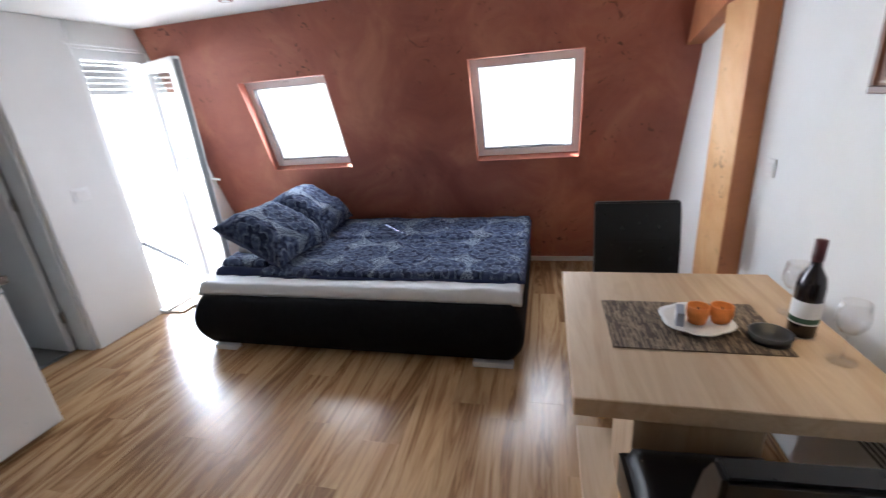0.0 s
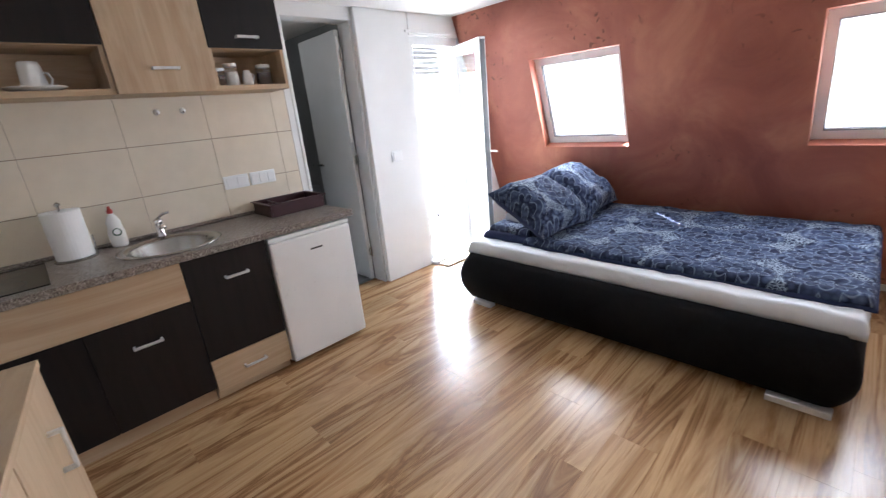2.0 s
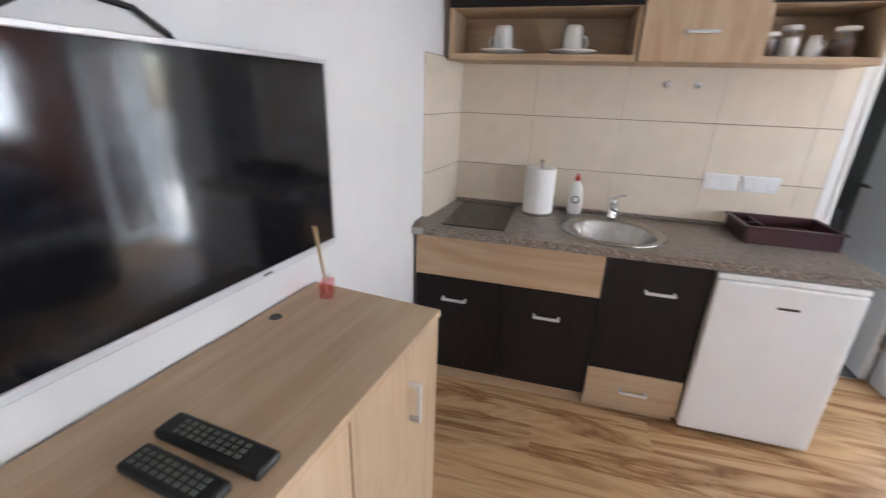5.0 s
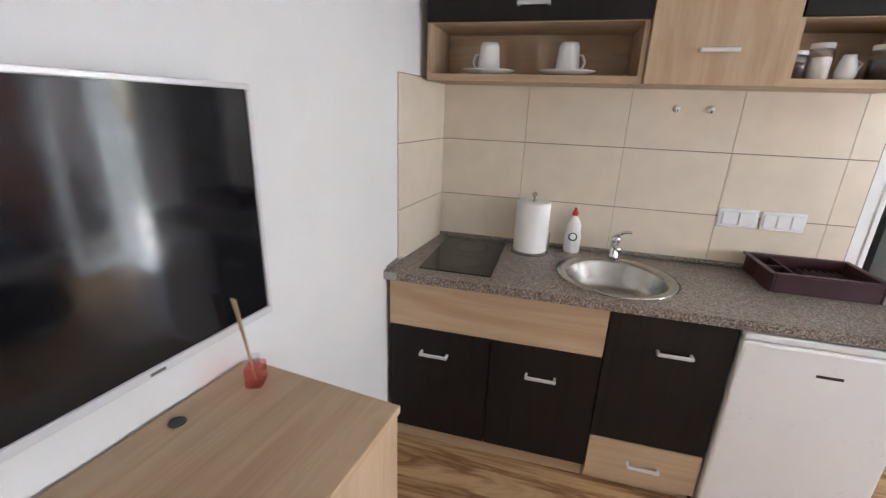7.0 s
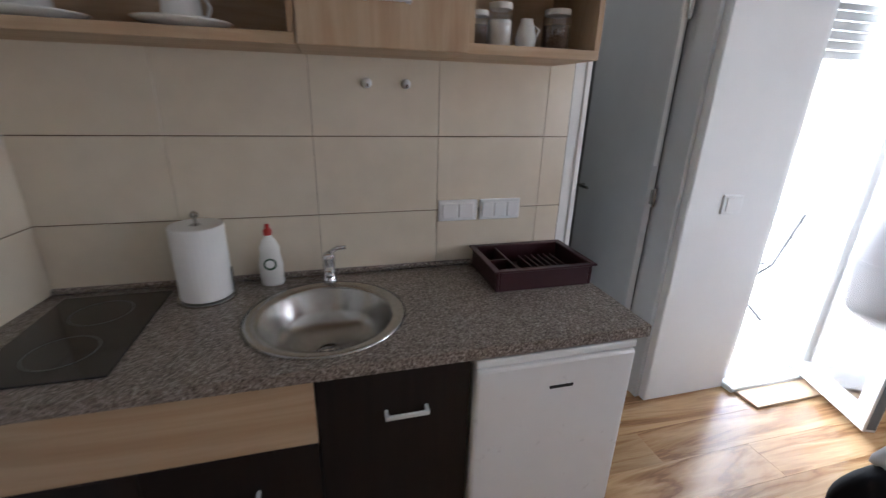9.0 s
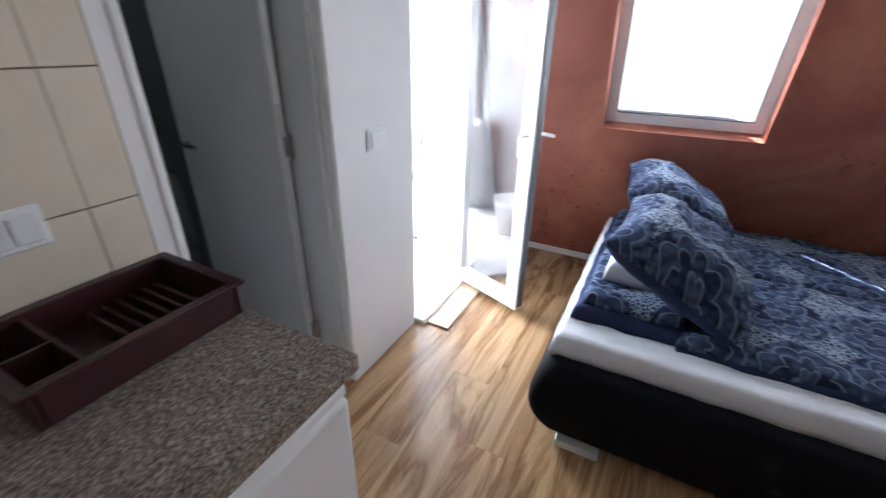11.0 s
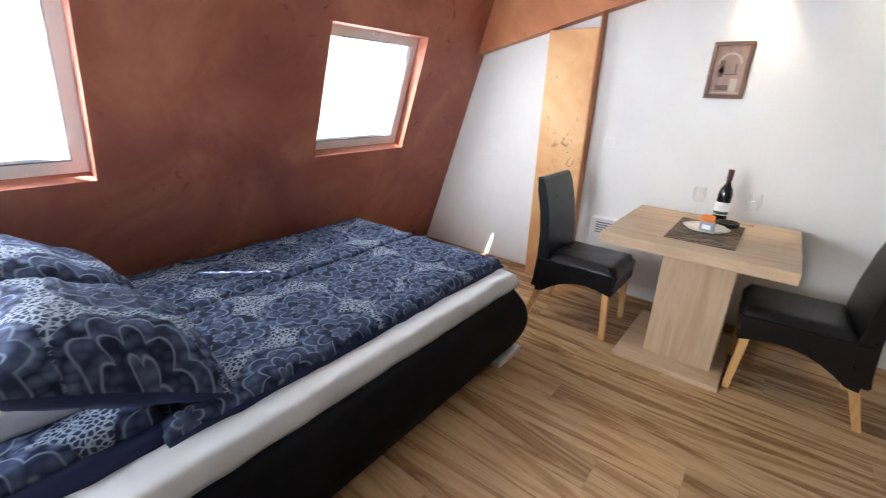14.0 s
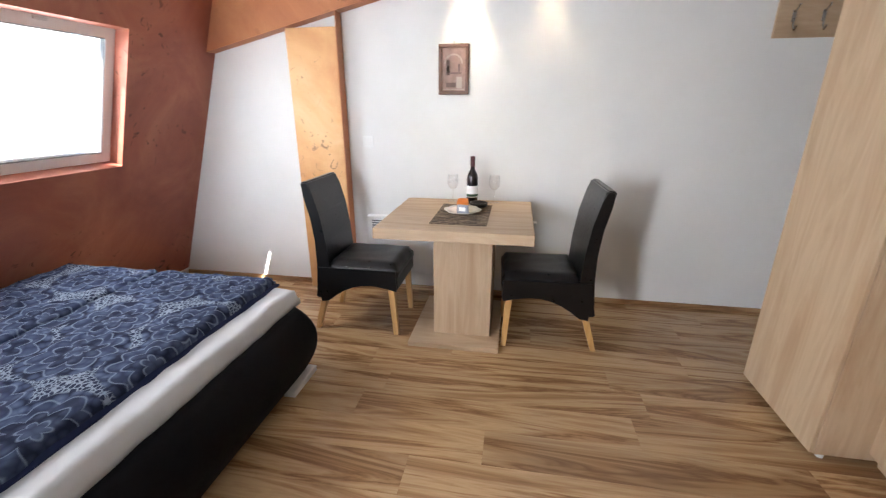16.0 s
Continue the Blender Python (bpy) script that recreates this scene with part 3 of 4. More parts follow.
for s in (-0.2, 0.2):
    part("leg", tube([(-0.22, s, 0), (0.2, s, 0.46), (0.3, s, 0.85)], 0.012), BLACKPL, gc)
    part("leg", tube([(0.24, s, 0), (-0.2, s, 0.45)], 0.012), BLACKPL, gc)
for i in range(5):
    part("seat_slat", box((-0.2 + i * 0.08, -0.2, 0.45), (-0.14 + i * 0.08, 0.2, 0.465), 0.003), BLACKPL, gc)
for i in range(2):
    part("back_slat", box((0.26 + i * 0.03, -0.2, 0.66 + i * 0.12), (0.275 + i * 0.03, 0.2, 0.71 + i * 0.12), 0.003), BLACKPL, gc)
bu = thing("bucket", (-0.62, 2.85, -0.02), 0, label="white plastic bucket on the terrace", category="bucket")
part("body", lathe([(0, 0), (0.12, 0), (0.16, 0.3), (0.168, 0.3), (0.168, 0.285), (0.15, 0.28), (0.11, 0.02), (0, 0.02)]), PVC, bu, smooth=True)
part("bail", tube([(-0.16, 0, 0.29), (-0.11, 0.1, 0.22), (0, 0.165, 0.18), (0.11, 0.1, 0.22), (0.16, 0, 0.29)], 0.004), STEEL, bu)
ba = thing("barrel", (-1.45, 2.75, -0.02), 0, label="grey plastic barrel on the terrace", category="barrel")
part("body", lathe([(0, 0), (0.24, 0), (0.27, 0.1), (0.285, 0.4), (0.27, 0.7), (0.25, 0.8), (0, 0.8)], 28), RAILMET, ba, smooth=True)
part("hoop", lathe([(0.284, 0.38), (0.295, 0.39), (0.295, 0.42), (0.284, 0.43)], 28), RUBBER, ba)

# ---------- kitchenette ----------
bc = thing("base_cabinet", (0, 0, 0), label="kitchen base cabinet with dark doors and an oak drawer front", category="cabinet")
part("carcass", box((0.02, -0.055, 0.09), (0.585, 0.845, 0.7)), WENGE, bc)
for a, c in ((-0.055, -0.037),):
    part("side_panel", box((0.02, a, 0.7005), (0.585, c, 0.842)), WENGE, bc)
part("plinth", box((0.03, -0.05, 0.0), (0.56, 0.845, 0.09)), OAK_Y, bc, "oak plinth")
part("drawer_front", box((0.587, -0.05, 0.63), (0.605, 0.845, 0.838), 0.0015), OAK_Y, bc, "oak drawer front")
for y0, y1, hy, hz in ((-0.05, 0.4, 0.16, 0.515), (0.404, 0.845, 0.62, 0.495)):
    d = part("cabinet_door", box((0.587, y0, 0.095), (0.605, y1, 0.626), 0.0015), WENGE, bc, "dark brown door")
    bow_handle(d, (0.605, hy, hz), (0, 1, 0), (1, 0, 0))
sc_ = thing("sink_cabinet", (0, 0.85, 0), label="dark kitchen cabinet with an oak drawer front at the bottom", category="cabinet")
part("carcass", box((0.02, 0, 0.09), (0.585, 0.43, 0.7)), WENGE, sc_)
part("plinth", box((0.03, 0, 0.0), (0.56, 0.43, 0.09)), OAK_Y, sc_, "oak plinth")
for a, c in ((0.412, 0.43),):
    part("side_panel", box((0.02, a, 0.7005), (0.585, c, 0.842)), WENGE, sc_)
d = part("cabinet_door", box((0.587, 0, 0.262), (0.605, 0.43, 0.838), 0.0015), WENGE, sc_, "dark brown door")
bow_handle(d, (0.605, 0.24, 0.7), (0, 1, 0), (1, 0, 0))
d = part("drawer_front", box((0.587, 0, 0.06), (0.605, 0.43, 0.258), 0.0015), OAK_Y, sc_, "oak drawer front")
bow_handle(d, (0.605, 0.22, 0.16), (0, 1, 0), (1, 0, 0))

fr = thing("fridge", (0.04, 1.29, 0), label="small white fridge under the worktop", category="fridge")
part("body", box((0, 0, 0.02), (0.53, 0.535, 0.835), 0.006), ENAMEL, fr)
dd = part("fridge_door", box((0.535, 0, 0.03), (0.585, 0.535, 0.805), 0.012, seg=2), ENAMEL, fr)
part("badge", box((0.585, 0.24, 0.705), (0.587, 0.32, 0.715)), BLACKPL, dd, "small dark badge")
part("top_trim", box((0.45, 0.0, 0.808), (0.58, 0.535, 0.834), 0.004), PVC, fr, "white top strip")
for y in (0.06, 0.47):
    part("foot", lathe([(0, 0), (0.018, 0), (0.018, 0.03), (0, 0.03)], 12, at=(0.5, y, 0)), BLACKPL, fr)

# worktop with a round hole for the sink
wt = thing("worktop", (0, 0, 0.843), label="speckled brown granite-look worktop with a back strip", category="worktop")
SX, SY, SR = 0.335, 0.885, 0.215
bm = bmesh.new()
X0, X1, Y0, Y1, T = 0.0, 0.622, -0.07, 1.865, 0.038
N = 48


def square_hit(a):
    c, s = math.cos(a), math.sin(a)
    ts = []
    for v, lo, hi, o in ((c, X0, X1, SX), (s, Y0, Y1, SY)):
        if abs(v) > 1e-9:
            ts.append(((hi if v > 0 else lo) - o) / v)
    t = min(ts)
    return SX + c * t, SY + s * t


angles = sorted([2 * math.pi * k / N for k in range(N)] + [math.atan2(y - SY, x - SX) % (2 * math.pi) for x in (X0, X1) for y in (Y0, Y1)])
for z in (0.0, T):
    ins = [bm.verts.new((SX + SR * math.cos(a), SY + SR * math.sin(a), z)) for a in angles]
    outs = [bm.verts.new((*square_hit(a), z)) for a in angles]
    if z == 0.0:
        low = (ins, outs)
    for k in range(len(angles)):
        j = (k + 1) % len(angles)
        bm.faces.new((ins[k], outs[k], outs[j], ins[j]))
for a, b in ((low[0], ins), (low[1], outs)):
    for k in range(len(angles)):
        j = (k + 1) % len(angles)
        bm.faces.new((a[k], a[j], b[j], b[k]))
part("slab", bm, GRANITE, wt)
part("back_strip", box((0.001, -0.01, T), (0.02, 1.84, T + 0.022), 0.006), GRANITE, wt, "narrow granite-look strip")
part("side_strip", box((0.02, -0.065, T), (0.61, -0.045, T + 0.02), 0.006), GRANITE, wt)
part("end_edge", box((X1 + 0.0005, Y0, 0.002), (X1 + 0.004, Y0 + 0.06, T - 0.002)), STEEL, wt, "metal edge strip")

TOP = 0.881
sk = thing("sink", (SX, SY, TOP), label="round brushed steel sink set in the worktop", category="sink")
part("bowl", lathe([(0.246, 0.001), (0.25, 0.004), (0.235, 0.006), (0.212, 0.004), (0.2, -0.01), (0.185, -0.08), (0.15, -0.125), (0.04, -0.135), (0, -0.135)], 48), STEEL, sk, smooth=True)
part("drain", lathe([(0, -0.128), (0.035, -0.128), (0.04, -0.133), (0.04, -0.134), (0, -0.134)], 20), CHROME, sk, smooth=True)
fa = thing("tap", (0.075, 0.9, TOP), label="chrome single lever mixer tap behind the sink", category="tap")
part("body", lathe([(0, 0), (0.027, 0), (0.027, 0.012), (0.021, 0.02), (0.021, 0.085), (0.024, 0.1), (0.015, 0.112), (0, 0.114)], 20), CHROME, fa, smooth=True)
part("spout", tube([(0.01, 0, 0.05), (0.07, 0, 0.075), (0.125, 0, 0.085), (0.135, 0, 0.072)], 0.011), CHROME, fa, smooth=True)
part("lever", tube([(0.0, 0, 0.11), (0.02, 0.03, 0.135), (0.03, 0.06, 0.14)], 0.008), CHROME, fa, smooth=True)
hb = thing("hob", (0.06, 0.06, TOP), label="black glass two-ring hob set in the worktop", category="hob")
part("plate", box((0, 0, 0.0), (0.485, 0.315, 0.006), 0.002), BLACKGLASS, hb)
for x in (0.13, 0.35):
    part("ring", lathe([(0.078, 0.0062), (0.08, 0.0066), (0.082, 0.0062)], 40, at=(x, 0.16, 0)), KEY, hb)
kr = thing("kitchen_roll", (0.125, 0.5, TOP), label="white kitchen paper roll on an upright steel holder", category="paper roll")
part("roll", lathe([(0.02, 0.012), (0.079, 0.012), (0.081, 0.016), (0.081, 0.25), (0.079, 0.254), (0.02, 0.254), (0.02, 0.012)], 32), PAPER, kr, smooth=False)
part("rod", tube([(0, 0, 0.0), (0, 0, 0.28)], 0.005), STEEL, kr)
part("knob", lathe([(0, 0.273), (0.012, 0.28), (0.013, 0.29), (0, 0.3)], 14), STEEL, kr, smooth=True)
part("base_plate", lathe([(0, 0), (0.092, 0), (0.092, 0.008), (0, 0.01)], 28), STEEL, kr)
part("side_wire", tube([(0.02, 0.088, 0.005), (0.02, 0.088, 0.11)], 0.004), STEEL, kr)
so = thing("washing_up_bottle", (0.06, 0.7, TOP), label="white washing-up liquid bottle with a red cap", category="bottle")
bm = lathe([(0, 0), (0.036, 0), (0.04, 0.01), (0.041, 0.08), (0.033, 0.12), (0.035, 0.14), (0.022, 0.17), (0.012, 0.182), (0.012, 0.19), (0, 0.19)], 24)
for v in bm.verts:
    v.co.x *= 0.62
part("body", bm, CHINA, so, smooth=True)
part("cap", lathe([(0.014, 0.188), (0.015, 0.205), (0.008, 0.212), (0.007, 0.226), (0, 0.227)], 16), REDPL, so, "red cap", smooth=True)
bm = lathe([(0.0, 0), (0.022, 0), (0.022, 0.003), (0, 0.003)], 20)
bmesh.ops.rotate(bm, verts=bm.verts, matrix=Matrix.Rotation(radians(90), 3, "Y"))
bmesh.ops.translate(bm, verts=bm.verts, vec=(0.024, 0, 0.085))
part("label", bm, GREEN, so, "round dark green label")
bm = lathe([(0.0, 0), (0.015, 0), (0.015, 0.002), (0, 0.002)], 20)
bmesh.ops.rotate(bm, verts=bm.verts, matrix=Matrix.Rotation(radians(90), 3, "Y"))
bmesh.ops.translate(bm, verts=bm.verts, vec=(0.0275, 0, 0.087))
part("label_centre", bm, PAPER, so, "white label centre")
ra_ = thing("dish_rack", (0.03, 1.47, TOP), 0, label="dark plum plastic dish rack with compartments", category="dish rack")
DX, DY, DH = 0.27, 0.385, 0.085
part("floor", box((0.015, 0.015, 0.0), (DX - 0.015, DY - 0.015, 0.008)), PLUM, ra_)
for lo, hi in (((0, 0, 0), (DX, 0.012, DH)), ((0, DY - 0.012, 0), (DX, DY, DH)), ((0, 0.012, 0), (0.012, DY - 0.012, DH)), ((DX - 0.012, 0.012, 0), (DX, DY - 0.012, DH))):
    part("side", box(lo, hi, 0.003), PLUM, ra_)
bm = bmesh.new()
for lo, hi in (((-0.012, -0.012, DH - 0.008), (DX + 0.012, 0.006, DH)), ((-0.012, DY - 0.006, DH - 0.008), (DX + 0.012, DY + 0.012, DH)), ((-0.012, 0.006, DH - 0.008), (0.004, DY - 0.006, DH)), ((DX - 0.004, 0.006, DH - 0.008), (DX + 0.012, DY - 0.006, DH))):
    box(lo, hi, 0.002, bm)
part("rim", bm, PLUM, ra_)
part("divider", box((0.012, 0.09, 0.008), (DX - 0.012, 0.097, 0.075)), PLUM, ra_)
part("divider", box((0.14, 0.012, 0.008), (0.147, 0.09, 0.075)), PLUM, ra_)
for i in range(6):
    part("plate_rest", box((0.05, 0.18 + i * 0.028, 0.008), (0.2, 0.186 + i * 0.028, 0.05), 0.002), PLUM, ra_)

# tiles behind the worktop
tl = thing("backsplash", (0, 0, 0), kind="structure", label="cream tiled backsplash with brown joints")
part("grout", box((0.0005, -0.005, 0.88), (0.0025, 1.86, 1.672)), GROUT, tl)
ycut = [-0.004, 0.42, 0.875, 1.32, 1.75, 1.855]
zcut = [0.882, 1.118, 1.398, 1.67]
for a, b in zip(ycut, ycut[1:]):
    for c, e in zip(zcut, zcut[1:]):
        part("tile", box((0.002, a + 0.0008, c + 0.0018), (0.009, b - 0.0008, e - 0.0018), 0.001), TILE, tl)
tsd = thing("backsplash_side", (0.0, 0.0, 0), math.degrees(math.atan(YB)), kind="structure", label="cream tiled side strip of the backsplash")
part("grout", box((0.01, 0.0005, 0.88), (0.5, 0.0025, 1.672)), GROUT, tsd)
for c, e in zip(zcut, zcut[1:]):
    part("tile", box((0.011, 0.002, c + 0.0018), (0.5, 0.008, e - 0.0018), 0.001), TILE, tsd)


def socket(name, y, z, w, h, keys, x=0.009, label="white wall socket on the tiles", category="socket"):
    s = thing(name, (x, y, z), label=label, category=category)
    part("plate", box((0, 0, 0), (0.008, w, h), 0.003), PVC, s)
    for (a, b, c, d) in keys:
        part("insert", box((0.008, a * w, c * h), (0.014, b * w, d * h), 0.002), ENAMEL, s)
    return s


socket("socket", 1.325, 1.072, 0.16, 0.085, [(0.1, 0.48, 0.15, 0.85), (0.52, 0.9, 0.15, 0.85)])
s = socket("socket", 1.495, 1.072, 0.175, 0.085, [(0.06, 0.32, 0.15, 0.85), (0.36, 0.64, 0.15, 0.85), (0.68, 0.94, 0.15, 0.85)], label="white triple socket plate on the tiles")
socket("light_switch", 2.69, 1.05, 0.12, 0.092, [(0.15, 0.85, 0.15, 0.85)], 0.041, "white light switch on the wall by the balcony door", "switch")
for y in (1.065, 1.2):
    hk = thing("wall_hook", (0.009, y, 1.575), label="small round white wall hook on the tiles", category="hook")
    bm = lathe([(0, 0), (0.016, 0), (0.017, 0.004), (0.01, 0.012), (0, 0.013)], 16)
    bmesh.ops.rotate(bm, verts=bm.verts, matrix=Matrix.Rotation(radians(90), 3, "Y"))
    part("disc", bm, PVC, hk, smooth=True)
    part("peg", tube([(0.008, 0, -0.004), (0.02, 0, -0.01), (0.022, 0, -0.002)], 0.004), STEEL, hk)

# wall cabinets
UZ, UT, UD, SHF = 1.655, 2.215, 0.3, 1.872


def wall_unit(name, y0, y1, label, shelf):
    u = thing(name, (0.002, y0, UZ), label=label, category="cabinet")
    w = y1 - y0
    part("bottom", box((0, 0, 0), (UD, w, 0.028), 0.001), OAK_Y, u)
    part("top", box((0, 0, UT - UZ - 0.018), (UD, w, UT - UZ), 0.001), OAK_Y, u)
    for a in (0.0, w - 0.018):
        part("side", box((0, a, 0.028), (UD, a + 0.018, UT - UZ - 0.018)), OAK_Z, u)
    part("back_panel", box((0.0, 0.018, 0.028), (0.006, w - 0.018, UT - UZ - 0.018)), OAK_Y if shelf else WENGE, u)
    if shelf:
        part("shelf", box((0.006, 0.018, SHF - UZ), (UD, w - 0.018, SHF - UZ + 0.018), 0.001), OAK_Y, u)
        d = part("cabinet_door", box((UD + 0.001, 0.002, SHF - UZ + 0.004), (UD + 0.018, w - 0.002, UT - UZ), 0.0015), WENGE, u, "dark brown door")
        bow_handle(d, (UD + 0.018, w * 0.5, SHF - UZ + 0.06), (0, 1, 0), (1, 0, 0))
    else:
        d = part("cabinet_door", box((UD + 0.001, 0.002, 0.0), (UD + 0.018, w - 0.002, UT - UZ), 0.0015), OAK_Z, u, "oak door")
        bow_handle(d, (UD + 0.018, w * 0.5, 0.115), (0, 1, 0), (1, 0, 0))
    return u


wall_unit("wall_cabinet", 0.002, 0.86, "oak wall cabinet with an open shelf under dark doors", True)
wall_unit("wall_cabinet", 0.862, 1.325, "oak wall cabinet with an oak door", False)
wall_unit("wall_cabinet", 1.327, 1.755, "oak wall cabinet with a small open shelf under a dark door", True)
SZ = UZ + 0.028
for y in (0.25, 0.58):
    pl = thing("plate", (0.2, y, SZ), label="white china saucer plate on the open shelf", category="plate", group="plates on the shelf")
    part("dish", lathe([(0, 0.004), (0.06, 0.0), (0.11, 0.018), (0.116, 0.023), (0.105, 0.022), (0.055, 0.01), (0, 0.011)], 32), CHINA, pl, smooth=True)
    cp = thing("cup", (0.2, y, SZ + 0.012), label="white china cup upside down on its plate", category="cup", group="cups on the shelf")
    part("bowl", lathe([(0.048, 0.0), (0.05, 0.002), (0.042, 0.1), (0.036, 0.118), (0, 0.121)], 28), CHINA, cp, smooth=True)
    sg = 1 if y > 0.4 else -1
    part("handle", tube([(0.0, sg * 0.036, 0.075), (0, sg * 0.058, 0.07), (0, sg * 0.068, 0.045), (0, sg * 0.06, 0.022), (0, sg * 0.044, 0.02)], 0.005), CHINA, cp, smooth=True)


def jar(y, r, h, fill, label, lid):
    j = thing("jar", (0.2, y, SZ), label=label, category="jar", group="jars on the shelf")
    part("content", lathe([(0, 0.004), (r * 0.9, 0.004), (r * 0.9, h * 0.62), (0, h * 0.62)], 20), fill, j, smooth=False)
    part("body", lathe([(0, 0), (r, 0), (r, h * 0.8), (r * 0.8, h * 0.88), (r * 0.8, h * 0.9), (r * 0.76, h * 0.9), (r * 0.76, h * 0.87), (r * 0.94, h * 0.78), (r * 0.94, 0.003), (0, 0.003)], 22), GLASS, j, smooth=True)
    part("lid", lathe([(r * 0.86, h * 0.86), (r * 0.9, h * 0.87), (r * 0.9, h), (0, h * 1.01)], 22), lid, j)


jar(1.39, 0.034, 0.1, COFFEE, "glass jar of dark coffee with a white lid", PVC)
jar(1.46, 0.04, 0.125, SUGAR, "glass jar of white sugar with a pale lid", CHINA)
jar(1.655, 0.046, 0.12, COFFEE, "glass jar of dark coffee with a pale green lid", CHINA)
ck = thing("salt_pot", (0.2, 1.55, SZ), label="small white china pot on the open shelf", category="pot")
part("body", lathe([(0, 0), (0.028, 0), (0.034, 0.03), (0.026, 0.065), (0.02, 0.08), (0.02, 0.088), (0, 0.09)], 20), CHINA, ck, smooth=True)
part("handle", tube([(0, 0.024, 0.07), (0, 0.045, 0.06), (0, 0.03, 0.03)], 0.004), CHINA, ck, smooth=True)

# ---------- television, sideboard, wardrobe ----------
RZ = math.degrees(math.atan(YB))
SBX, SBY = 1.36, YB * 1.36
sb = thing("sideboard", (SBX, SBY + 0.01, 0), RZ, label="pale oak sideboard with hinged doors under the television", category="sideboard")
SL, SD, SHT = 1.41, 0.45, 0.89
part("top", box((-0.002, 0, SHT - 0.022), (SL, SD + 0.004, SHT), 0.002), OAK_X, sb)
part("body", box((0.004, 0.004, 0.06), (SL - 0.004, SD - 0.022, SHT - 0.0235)), OAK_X, sb)
part("plinth", box((0.02, 0.02, 0.0), (SL - 0.02, SD - 0.05, 0.06)), OAK_X, sb)
for i in range(3):
    d = part("cabinet_door", box((i * 0.47 + 0.003, SD - 0.02, 0.065), (i * 0.47 + 0.466, SD - 0.001, SHT - 0.026), 0.0015), OAK_Z, sb)
    bow_handle(d, (i * 0.47 + (0.19 if i == 0 else 0.25), SD - 0.001, 0.7), (0, 0, 1), (0, 1, 0))
part("cable_hole", lathe([(0, SHT + 0.0006), (0.012, SHT + 0.0006), (0.016, SHT + 0.002), (0.018, SHT)], 20, at=(0.24, 0.05, 0)), BLACKPL, sb, "dark round cable hole")
tv = thing("television", (1.33, YB * 1.33 + 0.045, 1.03), RZ, label="wall-mounted flat television with a silver frame and black screen", category="television")
TW, THH = 0.96, 0.545
part("screen", box((0.012, 0.012, 0.02), (TW - 0.012, 0.03, THH - 0.012)), SCREEN, tv, "black glossy screen")
bm = bmesh.new()
for lo, hi in (((0, 0, 0), (TW, 0.036, 0.02)), ((0, 0, THH - 0.012), (TW, 0.036, THH)), ((0, 0, 0.02), (0.012, 0.036, THH - 0.012)), ((TW - 0.012, 0, 0.02), (TW, 0.036, THH - 0.012))):
    box(lo, hi, 0.002, bm)
part("frame", bm, SILVER, tv)
part("back", box((0.1, -0.04, 0.08), (TW - 0.1, 0.012, THH - 0.08)), BLACKPL, tv)
part("badge", box((TW * 0.3, 0.036, 0.006), (TW * 0.3 + 0.03, 0.0375, 0.012)), KEY, tv)
cb = solo("cable", tube([(x, YB * x + 0.012, z) for x, z in ((1.71, 1.55), (1.74, 1.59), (1.8, 1.625), (1.88, 1.635), (1.96, 1.62), (2.02, 1.585), (2.06, 1.55))], 0.006), CABLE, "black cable looped on the wall above the television", "cable", smooth=True)


def on_board(x, y):
    m = pose(SBX, SBY + 0.01, 0, 0, 0, RZ) @ Vector((x, y, SHT))
    return m


def remote(x, y, rz, label, half=0.1):
    p = on_board(x, y)
    r = thing("remote_control", tuple(p), rz, label=label, category="remote control", group="remote controls")
    part("body", box((-half, -0.029, 0), (half, 0.029, 0.02), 0.007, seg=2), BLACKPL, r)
    for i in range(9):
        for j in range(3):
            part("button", box((-0.085 + i * 0.018, -0.017 + j * 0.0125, 0.02), (-0.074 + i * 0.018, -0.009 + j * 0.0125, 0.0225)), KEY, r)


remote(0.645, 0.29, 84, "long black remote control lying on the sideboard", 0.122)
remote(0.722, 0.285, 83, "black remote control lying on the sideboard in front of another")
p = on_board(0.85, 0.33)
nt = thing("note_card", tuple(p), 15, label="small white card with a dark mark on the sideboard", category="card")
part("sheet", box((-0.06, -0.08, 0), (0.06, 0.08, 0.002)), PAPER, nt)
part("mark", box((-0.02, 0.02, 0.002), (0.03, 0.05, 0.003)), BLACKPL, nt)
p = on_board(0.07, 0.1)
rd = thing("reed_diffuser", tuple(p), 20, label="small glass reed diffuser with pink liquid on the sideboard", category="diffuser")
part("bottle", box((-0.026, -0.02, 0.0), (0.026, 0.02, 0.055), 0.006, seg=2), PINK, rd, "pink glass bottle")
part("neck", lathe([(0.012, 0.055), (0.012, 0.07), (0.015, 0.072), (0.015, 0.078), (0.009, 0.078), (0.009, 0.055)], 16), GLASS, rd)
for a, b in ((0.022, -0.02), (0.018, -0.026), (0.026, -0.014)):
    part("reed", tube([(0, 0, 0.01), (a, b, 0.235)], 0.002, 6), REED, rd)

wd = thing("wardrobe", (2.88, -0.215, 0), 0, label="tall narrow pale oak wardrobe beside the sideboard", category="wardrobe")
part("body", box((-0.1, -0.105, 0.03), (0.44, 0.545, 2.1), 0.002), OAK_Z, wd)
part("wardrobe_door", box((-0.098, 0.547, 0.035), (0.438, 0.562, 2.095), 0.0015), OAK_Z, wd)
for x in (-0.07, 0.405):
    part("foot", lathe([(0, 0), (0.014, 0), (0.014, 0.03), (0, 0.03)], 12, at=(x, 0.5, 0)), PVC, wd, "white round foot")

